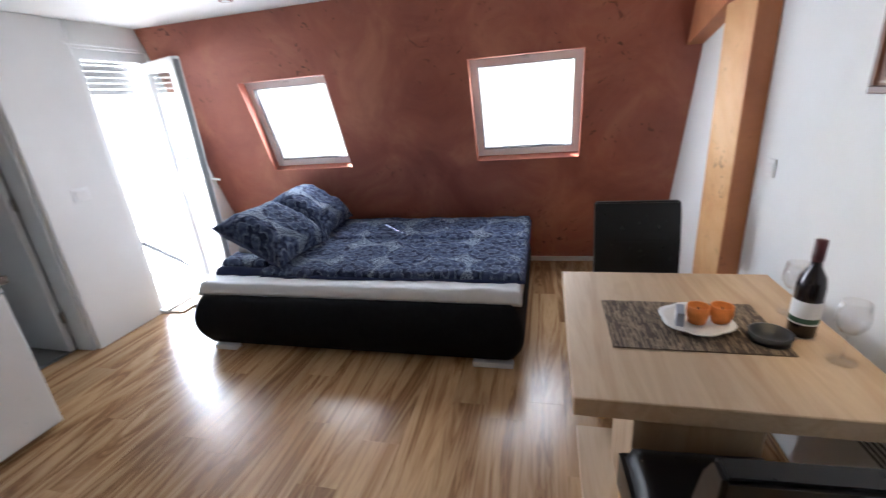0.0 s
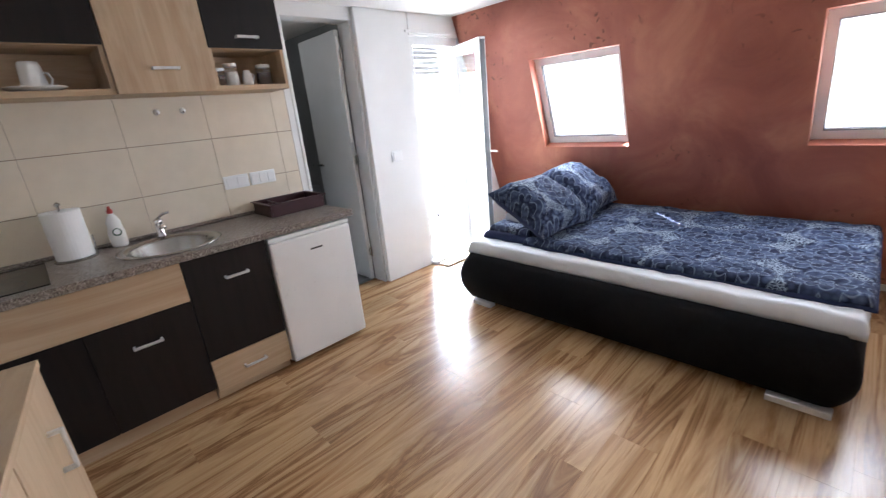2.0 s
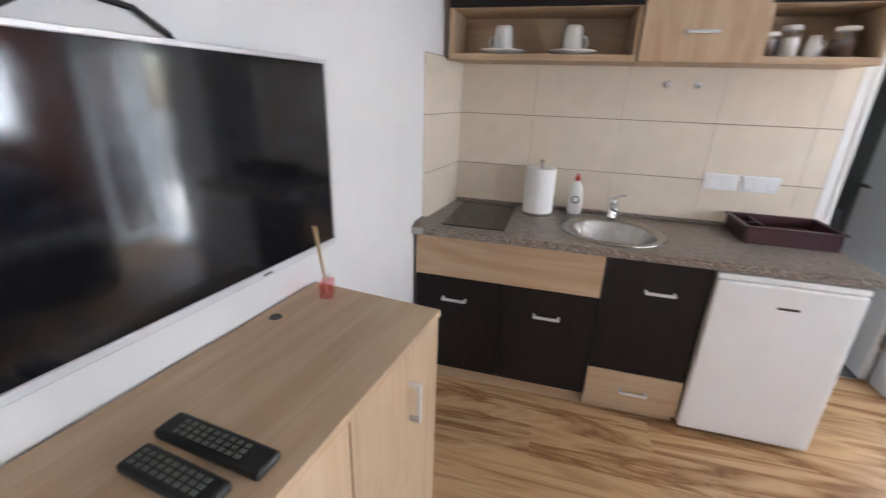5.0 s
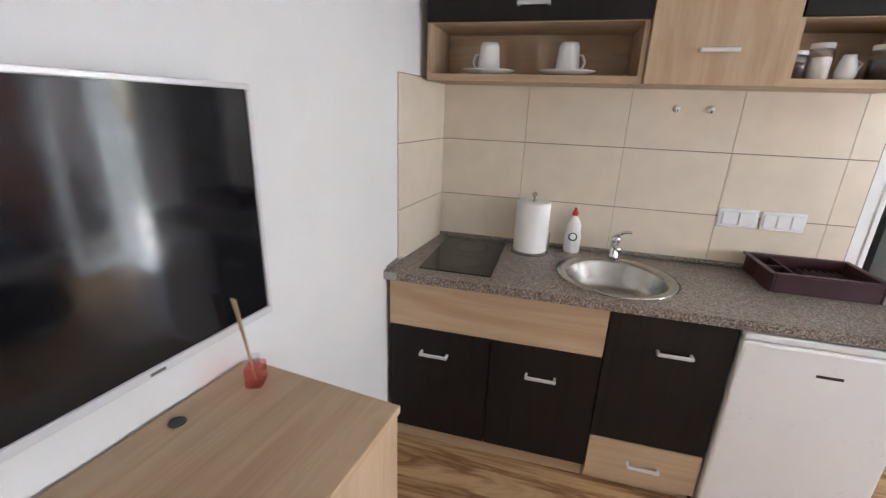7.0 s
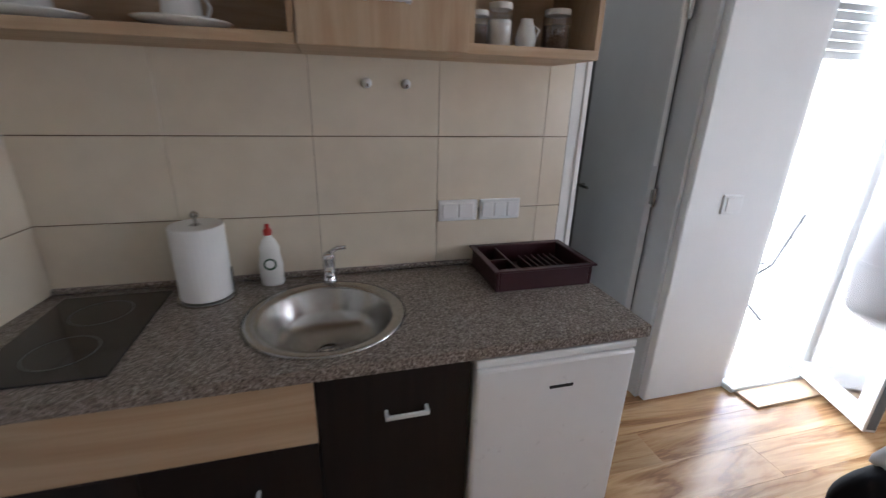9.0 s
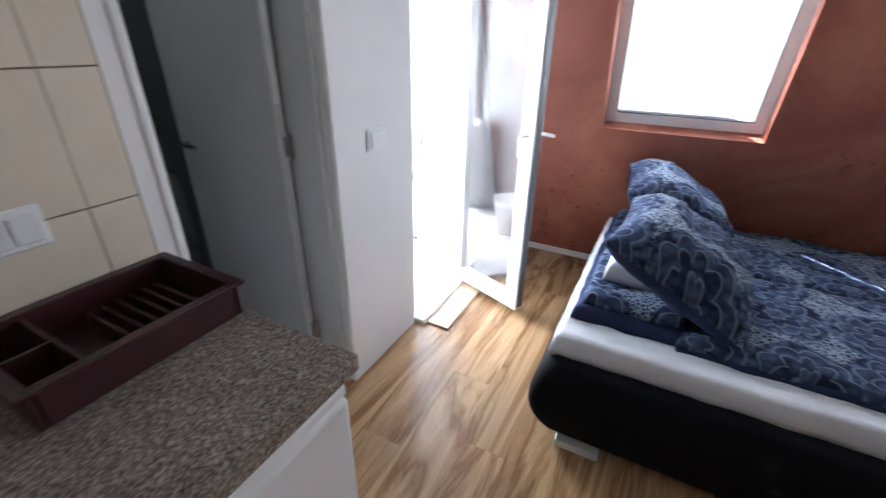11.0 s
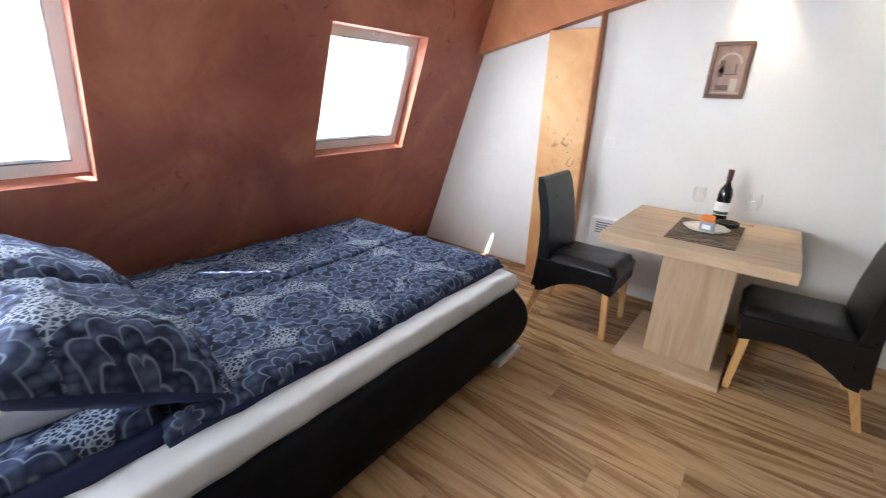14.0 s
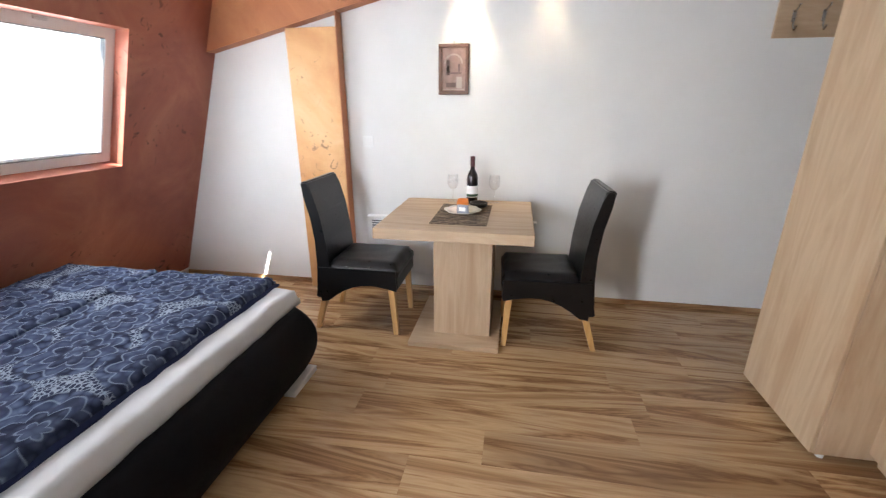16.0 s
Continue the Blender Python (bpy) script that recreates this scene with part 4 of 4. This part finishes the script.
# ---------- coat rack, picture, heater, switch on the table wall ----------
cr = thing("coat_rack", (RX, -0.17, 1.74), 0, label="oak coat rack board with metal hooks on the white wall", category="coat rack")
part("board", box((-0.018, -0.3, 0), (0, 0.345, 0.22), 0.002), OAK_Y, cr)
for y in (-0.2, -0.04, 0.11, 0.26):
    bm = tube([(-0.02, y, 0.13), (-0.05, y, 0.15), (-0.06, y, 0.165)], 0.005)
    tube([(-0.02, y, 0.11), (-0.03, y, 0.06), (-0.05, y, 0.035), (-0.065, y, 0.055)], 0.005, bm=bm)
    box((-0.024, y - 0.01, 0.08), (-0.018, y + 0.01, 0.14), 0.002, bm)
    part("hook", bm, STEEL, cr, "metal double hook")
pi = thing("picture", (RX, 1.923, 1.443), 0, label="small brown framed still-life picture on the white wall", category="picture")
PW, PH = 0.2, 0.308
bm = bmesh.new()
for lo, hi in (((-0.022, 0, 0), (0, PW, 0.022)), ((-0.022, 0, PH - 0.022), (0, PW, PH)), ((-0.022, 0, 0.022), (0, 0.022, PH - 0.022)), ((-0.022, PW - 0.022, 0.022), (0, PW, PH - 0.022))):
    box(lo, hi, 0.003, bm)
part("frame", bm, FRAMEWOOD, pi)
MATB, MATC, MATE = plain("dull_mauve_print", (0.3, 0.2, 0.17), 0.6, var=0.25, scale=25), plain("pale_print", (0.5, 0.42, 0.36), 0.6), plain("dark_print", (0.09, 0.05, 0.04), 0.6)
part("print", box((-0.01, 0.022, 0.022), (-0.004, PW - 0.022, PH - 0.022)), MATB, pi)
bm = bmesh.new()
for r in range(12):
    a, b = math.pi * r / 12, math.pi * (r + 1) / 12
    q = [(PW * 0.5 + math.cos(t) * rr, PH * 0.62 + math.sin(t) * rr) for t, rr in ((a, 0.05), (a, 0.06), (b, 0.06), (b, 0.05))]
    prism(q, -0.012, -0.01, 0, bm)
part("painted_arch", bm, MATC, pi)
for y0, y1, z0, z1, m in ((0.125, 0.15, 0.12, 0.21, MATE), (0.128, 0.147, 0.14, 0.175, MATC), (0.05, 0.12, 0.13, 0.137, MATE), (0.045, 0.08, 0.04, 0.11, MATC), (0.085, 0.15, 0.045, 0.075, MATE), (0.06, 0.07, 0.14, 0.19, MATE), (0.03, 0.17, 0.03, 0.036, MATC)):
    part("painted_shape", box((-0.0125, y0, z0), (-0.0102, y1, z1)), m, pi)
part("nail", tube([(-0.004, PW / 2, PH + 0.012), (0.0, PW / 2, PH + 0.012)], 0.003, 6), STEEL, pi)
ht = thing("panel_heater", (RX, 1.42, 0.16), 0, label="white wall panel heater with louvres behind the table", category="heater")
part("panel", box((-0.075, 0, 0), (-0.012, 1.24, 0.44), 0.008, seg=2), ENAMEL, ht)
part("bracket", box((-0.012, 0.3, 0.1), (0, 0.36, 0.3)), STEEL, ht)
part("bracket", box((-0.012, 0.9, 0.1), (0, 0.96, 0.3)), STEEL, ht)
for i in range(5):
    part("louvre", box((-0.0775, 0.04, 0.33 + i * 0.018), (-0.075, 1.2, 0.338 + i * 0.018)), RUBBER, ht)
lsw = thing("light_switch", (RX, 2.6, 1.09), 0, label="white light switch on the wall beside the pillar", category="switch")
part("plate", box((-0.008, 0, 0), (0, 0.08, 0.08), 0.003), PVC, lsw)
part("rocker", box((-0.012, 0.014, 0.014), (-0.008, 0.066, 0.066), 0.002), ENAMEL, lsw)
for sx, sy in SPOTS + [(1.2, 3.2), (2.6, 3.2)]:
    cs = thing("ceiling_spot", (sx, sy, H), 0, label="small round recessed ceiling spotlight", category="ceiling light", group="ceiling spots")
    part("ring", lathe([(0.03, -0.002), (0.03, -0.006), (0.042, -0.005), (0.044, 0.0)], 24), CHROME, cs)
    part("lens", lathe([(0, -0.003), (0.03, -0.003)], 20), PVC, cs)

# ---------- bed ----------
bed = thing("bed", (0, 0, 0), label="low double bed with a bulging black upholstered base and white sheet", category="bed")


def bulge(x0, x1, y0, y1, z0, z1, out, material, name, parent, smooth=True, n=10, label=""):
    """A block whose sides swell outwards between bottom and top, with rounded corners."""
    bm = bmesh.new()
    rings = []
    for k in range(n + 1):
        t = k / n
        o = out * (math.sin(math.pi * (0.12 + 0.8 * t)) ** 0.8) - out * 0.35
        ring = []
        R = 0.06
        for cx, cy, a0 in ((x1 + o - R, y1 - R, 0), (x0 - o + R, y1 - R, 90), (x0 - o + R, y0 - o + R, 180), (x1 + o - R, y0 - o + R, 270)):
            for q in range(6):
                a = radians(a0 + 90 * q / 5)
                ring.append(bm.verts.new((cx + R * math.cos(a), cy + R * math.sin(a), z0 + (z1 - z0) * t)))
        rings.append(ring)
    for p, q in zip(rings, rings[1:]):
        for k in range(len(p)):
            bm.faces.new((p[k], p[(k + 1) % len(p)], q[(k + 1) % len(p)], q[k]))
    bm.faces.new(rings[0][::-1]), bm.faces.new(rings[-1])
    return part(name, bm, material, parent, label, smooth)


BX0, BX1, BY0, BY1 = 0.86, 3.07, 2.68, 4.08
bulge(BX0 + 0.02, BX1 - 0.05, BY0 - 0.03, BY1, 0.035, 0.385, 0.1, BEDFAB, "base", bed, label="black upholstered base with swollen sides")
for x0, x1 in ((0.95, 1.12), (2.78, 3.02)):
    part("foot", box((x0, 2.6, 0.0), (x1, 2.66, 0.034), 0.004), SILVER, bed, "chrome foot strip")
for x0, x1 in ((0.95, 1.12), (2.78, 3.02)):
    part("foot", box((x0, 3.85, 0.0), (x1, 3.9, 0.034), 0.004), SILVER, bed, "chrome foot strip")


def soft(x0, x1, y0, y1, z0, z1, nx, ny, amp, seed, edge=0.05, freq=6.0, sag=None):
    """A closed soft slab with rolled edges and wrinkles."""
    bm = bmesh.new()
    top, bot = [], []
    for j in range(ny + 1):
        tr, br = [], []
        for i in range(nx + 1):
            u, v = i / nx, j / ny
            x, y = x0 + (x1 - x0) * u, y0 + (y1 - y0) * v
            e = min(u * (x1 - x0), (1 - u) * (x1 - x0), v * (y1 - y0), (1 - v) * (y1 - y0))
            k = math.sqrt(max(0.0, 1 - (1 - min(1, e / edge)) ** 2))
            w = noise.fractal(Vector((x * freq, y * freq * 1.6, seed)), 1.0, 2.0, 4) * amp
            h = (z1 - z0) * (0.35 + 0.65 * k) + w * (0.3 + 0.7 * k)
            jx = noise.noise(Vector((y * 9, seed, 1.0))) * amp * 0.8
            jy = noise.noise(Vector((x * 9, seed, 5.0))) * amp * 0.8
            zz = z0 + (sag(x, y) if sag else 0)
            tr.append(bm.verts.new((x + jx, y + jy, zz + h)))
            br.append(bm.verts.new((x + jx, y + jy, zz + 0.0)))
        top.append(tr), bot.append(br)
    for j in range(ny):
        for i in range(nx):
            bm.faces.new((top[j][i], top[j][i + 1], top[j + 1][i + 1], top[j + 1][i]))
            bm.faces.new((bot[j][i], bot[j + 1][i], bot[j + 1][i + 1], bot[j][i + 1]))
    for i in range(nx):
        bm.faces.new((top[0][i], bot[0][i], bot[0][i + 1], top[0][i + 1]))
        bm.faces.new((top[ny][i], top[ny][i + 1], bot[ny][i + 1], bot[ny][i]))
    for j in range(ny):
        bm.faces.new((top[j][0], top[j + 1][0], bot[j + 1][0], bot[j][0]))
        bm.faces.new((top[j][nx], bot[j][nx], bot[j + 1][nx], top[j + 1][nx]))
    return bm


part("mattress", soft(BX0, BX1, BY0, BY1 + 0.02, 0.375, 0.465, 140, 90, 0.008, 3.0, 0.035, 7.0), SHEET, bed, "mattress with a white fitted sheet", smooth=True)
DZ = 0.462


def duvet(y0, y1, seed, label, x0=1.28):
    d = thing("duvet", (0, 0, DZ), label=label, category="duvet", group="duvets")
    part("cover", soft(x0, 3.075, y0, y1, 0.012, 0.058, 150, 70, 0.013, seed, 0.05, 6.5), LACE, d, smooth=True)
    part("underside", soft(x0, 3.085, y0 - 0.012, y1, 0.0, 0.026, 80, 30, 0.004, seed + 4, 0.02), NAVY, d, "plain navy underside", smooth=True)


duvet(2.81, 3.5, 11.0, "blue lace-printed duvet spread along the front of the bed")
duvet(3.515, 4.1, 27.0, "blue lace-printed duvet spread along the terracotta wall")
fd = thing("folded_cover", (0, 0, DZ), label="folded navy and blue printed cover under the pillows", category="bedding")
part("lower_fold", soft(0.9, 1.34, 2.83, 4.02, 0.0, 0.055, 40, 90, 0.012, 41.0, 0.035), NAVY, fd, "navy fold", smooth=True)
part("upper_fold", soft(0.93, 1.3, 2.87, 4.0, 0.052, 0.105, 40, 90, 0.012, 47.0, 0.035), LACE, fd, smooth=True)


def pillow(at, rz, ry, seed, label):
    p = thing("pillow", at, rz, label=label, category="pillow", group="pillows")
    L, W, T = 0.63, 0.58, 0.155
    for nm, sgn, m in (("top_cover", 1, LACE), ("under_cover", -1, NAVY)):
        bm = bmesh.new()
        n_ = 36
        g = []
        for j in range(n_ + 1):
            row = []
            for i in range(n_ + 1):
                u, v = 2 * i / n_ - 1, 2 * j / n_ - 1
                pin = 1 - 0.09 * (u * u * (1 - v * v) + v * v * (1 - u * u)) * 1.0
                h = T * max(0.0, (1 - u ** 4) * (1 - v ** 4)) ** 0.62
                wz = noise.fractal(Vector((u * 2.6, v * 2.6, seed)), 1.0, 2.0, 4) * 0.022
                row.append(bm.verts.new((u * W / 2 * pin, v * L / 2 * pin, sgn * (h + (wz if h > 0.01 else 0)) * (1 if sgn > 0 else 0.6))))
            g.append(row)
        for j in range(n_):
            for i in range(n_):
                bm.faces.new((g[j][i], g[j][i + 1], g[j + 1][i + 1], g[j + 1][i]))
        bmesh.ops.rotate(bm, verts=bm.verts, matrix=Matrix.Rotation(radians(ry), 3, "Y"))
        part(nm, bm, m, p, "plain navy underside" if sgn < 0 else "", smooth=True)


pillow((1.24, 3.12, 0.68), -4, 28, 3.0, "blue lace-printed pillow leaning on the folded cover")
pillow((1.2, 3.74, 0.69), 5, 30, 8.0, "blue lace-printed pillow leaning close to the terracotta wall")

wp = thing("white_pillow", (1.0, 3.12, DZ + 0.1), 0, label="white pillow showing between folded cover and printed pillow", category="pillow")
part("case", soft(-0.02, 0.2, -0.1, 0.22, 0.0, 0.085, 24, 30, 0.008, 61.0, 0.045), SHEET, wp, smooth=True)

# ---------- table and chairs ----------
tb = thing("dining_table", (3.675, 1.9, 0), 0, label="pale oak pedestal dining table with a thick square top", category="table")
part("tabletop", box((-0.4, -0.43, 0.69), (0.41, 0.43, 0.75), 0.003), OAK_Y, tb)
part("column", box((-0.195, -0.21, 0.03), (0.18, 0.135, 0.69), 0.003), OAK_Z, tb)
part("base_plate", box((-0.33, -0.27, 0.0), (0.33, 0.27, 0.03), 0.003), OAK_Y, tb)

ch = thing("dining_chair", (3.66, 2.5, 0), 0, label="black leatherette dining chair with a high curved back and beech legs", category="chair", group="chairs at the table")
# built facing -y
cw = 0.205
part("seat", soft(-cw, cw, -0.25, 0.2, 0.39, 0.475, 16, 16, 0.004, 5.0, 0.05), LEATHER, ch, smooth=True)
prof = [(0.16, 0.3), (0.185, 0.45), (0.195, 0.6), (0.218, 0.76), (0.255, 0.9), (0.275, 0.955), (0.322, 0.95), (0.308, 0.87), (0.278, 0.74), (0.262, 0.6), (0.262, 0.45), (0.275, 0.3), (0.29, 0.22), (0.245, 0.22)]
bm = prism(prof, -cw, cw, 0)
bmesh.ops.bevel(bm, geom=bm.edges[:], offset=0.008, segments=2, affect="EDGES")
part("backrest", bm, LEATHER, ch, smooth=False)
for s in (-1, 1):
    arc = [(-0.24, 0.43), (-0.24, 0.3)] + [(-0.24 + 0.44 * k / 8, 0.3 + 0.035 * math.sin(math.pi * k / 8) - 0.09 * (k / 8) ** 3) for k in range(1, 9)] + [(0.25, 0.2), (0.26, 0.43)]
    part("skirt", prism(arc, s * cw - 0.008, s * cw + 0.008, 0), LEATHER, ch, "curved black side skirt")
part("skirt", box((-cw, -0.246, 0.31), (cw, -0.232, 0.43), 0.003), LEATHER, ch)
for x in (-0.19, 0.19):
    for y0, y1, zt in ((-0.2, -0.225, 0.4), (0.22, 0.3, 0.26)):
        bm = bmesh.new()
        t_, b_ = 0.02, 0.015
        vs = [bm.verts.new((x + sx * (t_ if z else b_), (y0 if z else y1) + sy * (t_ if z else b_), z)) for z in (0, zt) for sy in (-1, 1) for sx in (-1, 1)]
        for q in ((0, 2, 3, 1), (4, 5, 7, 6), (0, 1, 5, 4), (2, 6, 7, 3), (0, 4, 6, 2), (1, 3, 7, 5)):
            bm.faces.new([vs[i] for i in q])
        part("leg", bm, BEECH, ch, "tapered beech leg")
copy_thing(ch, pose(3.655, 1.39, 0, 0, 0, 183))

tz = 0.75
pm = thing("place_mat", (3.66, 1.885, tz), 0, label="dark woven reed place mat on the table", category="place mat")
part("backing", box((-0.25, -0.16, 0.0), (0.25, 0.16, 0.002)), MAT_D, pm)
rnd = random.Random(5)
bmd, bml = bmesh.new(), bmesh.new()
for i in range(120):
    x = -0.25 + 0.5 * i / 120
    y = -0.16
    while y < 0.159:
        y2 = min(0.16, y + 0.015 + rnd.random() * 0.05)
        h = 0.0032 + rnd.random() * 0.0022
        box((x + 0.0004, y, 0.002), (x + 0.0038, y2, h), 0, bml if rnd.random() < 0.45 else bmd)
        y = y2
tagged(part("reeds", bmd, MAT_D, pm, "dark reeds"), kind="stuff")
tagged(part("reeds", bml, MAT_L, pm, "pale reeds"), kind="stuff")
dp = thing("dish", (3.69, 1.892, tz + 0.005), 0, label="white flower-shaped china dish on the place mat", category="dish")
bm = bmesh.new()
c0 = bm.verts.new((0, 0, 0.004))
rings = []
for r, z in ((0.05, 0.004), (0.085, 0.012), (0.105, 0.02), (0.1, 0.014), (0.05, 0.0)):
    rings.append([bm.verts.new((r * (1 + 0.1 * abs(math.sin(3 * a))) * math.cos(a), r * (1 + 0.1 * abs(math.sin(3 * a))) * math.sin(a), z)) for a in [2 * math.pi * k / 48 for k in range(48)]])
for k in range(48):
    bm.faces.new((c0, rings[0][k], rings[0][(k + 1) % 48]))
    for p, q in zip(rings, rings[1:]):
        bm.faces.new((p[k], p[(k + 1) % 48], q[(k + 1) % 48], q[k]))
bm.faces.new(rings[-1])
part("bowl", bm, CHINA, dp, smooth=True)
for k, (x, y) in enumerate(((0.045, 0.075), (0.117, 0.08))):
    ca_ = thing("candle", (3.65 + x, 1.87 + y - 0.05, tz + 0.01), 0, label="orange candle in a round orange holder on the dish", category="candle", group="orange candles")
    part("holder", lathe([(0, 0), (0.026, 0), (0.034, 0.03), (0.034, 0.06), (0.03, 0.06), (0.03, 0.045), (0, 0.045)], 20), ORANGE, ca_, smooth=True)
    part("wick", tube([(0, 0, 0.045), (0, 0, 0.055)], 0.0015, 6), BLACKPL, ca_)
bx_ = thing("carton", (3.638, 1.885, tz + 0.012), -12, label="small grey-blue carton leaning on the dish", category="carton")
part("box", box((-0.012, -0.035, 0.0), (0.012, 0.035, 0.05), 0.002), GREYBLUE, bx_)
part("label", box((-0.0135, -0.02, 0.015), (-0.012, 0.02, 0.038)), PVC, bx_)
ds = thing("ashtray", (3.872, 1.81, tz + 0.005), 0, label="dark glass ashtray on the place mat", category="ashtray")
part("bowl", lathe([(0, 0), (0.055, 0), (0.06, 0.025), (0.052, 0.026), (0.046, 0.008), (0, 0.007)], 28), BLACKPL, ds, smooth=True)
bo = thing("wine_bottle", (3.98, 1.865, tz), 0, label="dark red wine bottle with a white label", category="bottle")
part("body", lathe([(0, 0), (0.034, 0), (0.037, 0.006), (0.037, 0.165), (0.032, 0.195), (0.016, 0.225), (0.0135, 0.24), (0.0135, 0.295), (0.015, 0.297), (0.015, 0.308), (0, 0.309)], 28), WINELIQ, bo, smooth=True)
part("capsule", lathe([(0.0142, 0.245), (0.0155, 0.25), (0.0158, 0.31), (0, 0.3115)], 24), FOIL, bo, "dark red foil capsule", smooth=True)
bm = lathe([(0.0375, 0.045), (0.0378, 0.046), (0.0378, 0.12), (0.0375, 0.121)], 28)
part("label", bm, PAPER, bo, "white paper label")
bm = lathe([(0.038, 0.05), (0.0381, 0.051), (0.0381, 0.066), (0.038, 0.067)], 28)
part("label_band", bm, GREEN, bo, "dark printed band")
for x, y in ((4.01, 2.0), (4.01, 1.72)):
    wg = thing("wine_glass", (x, y, tz), 0, label="clear empty wine glass on the table", category="glass", group="wine glasses")
    part("foot", lathe([(0, 0.0), (0.034, 0.0), (0.035, 0.0015), (0.006, 0.005), (0.0035, 0.012), (0, 0.012)], 24), GLASS, wg, smooth=True)
    part("stem", tube([(0, 0, 0.011), (0, 0, 0.085)], 0.0032, 8), GLASS, wg, smooth=True)
    part("bowl", lathe([(0.003, 0.085), (0.022, 0.095), (0.036, 0.12), (0.037, 0.145), (0.031, 0.185), (0.0302, 0.185), (0.036, 0.145), (0.035, 0.121), (0.021, 0.097), (0, 0.088)], 24), GLASS, wg, smooth=True)

# ---------- floor planks ----------
fl = thing("floor", (0, 0, 0), kind="structure", label="warm brown laminate plank floor with a soft gloss")
part("underlay", box((-0.16, -1.4, -0.08), (RX + 0.05, 4.5, -0.0085)), PLANK_BASE, fl)
prng = random.Random(9)
PWID, PLEN = 0.192, 1.285
cache = {}
xs = -0.16
while xs < RX:
    y = -1.4 - prng.random() * 1.1
    while y < 4.45:
        a, b = max(y, -1.4), min(y + PLEN, 4.45)
        ln = round(b - a, 3)
        if ln > 0.05:
            if ln not in cache:
                bm = box((0.0002, 0.0002, -0.008), (PWID - 0.0002, ln - 0.0002, 0.0), 0)
                es = [e for e in bm.edges if all(v.co.z > -0.001 for v in e.verts)]
                bmesh.ops.bevel(bm, geom=es, offset=0.0004, segments=1, affect="EDGES")
                cache[ln] = mesh_of(bm, "plank", PLANK)
            ob = new("plank", cache[ln])
            ob.parent = fl
            ob.location = (xs, a, 0)
        y += PLEN
    xs += PWID
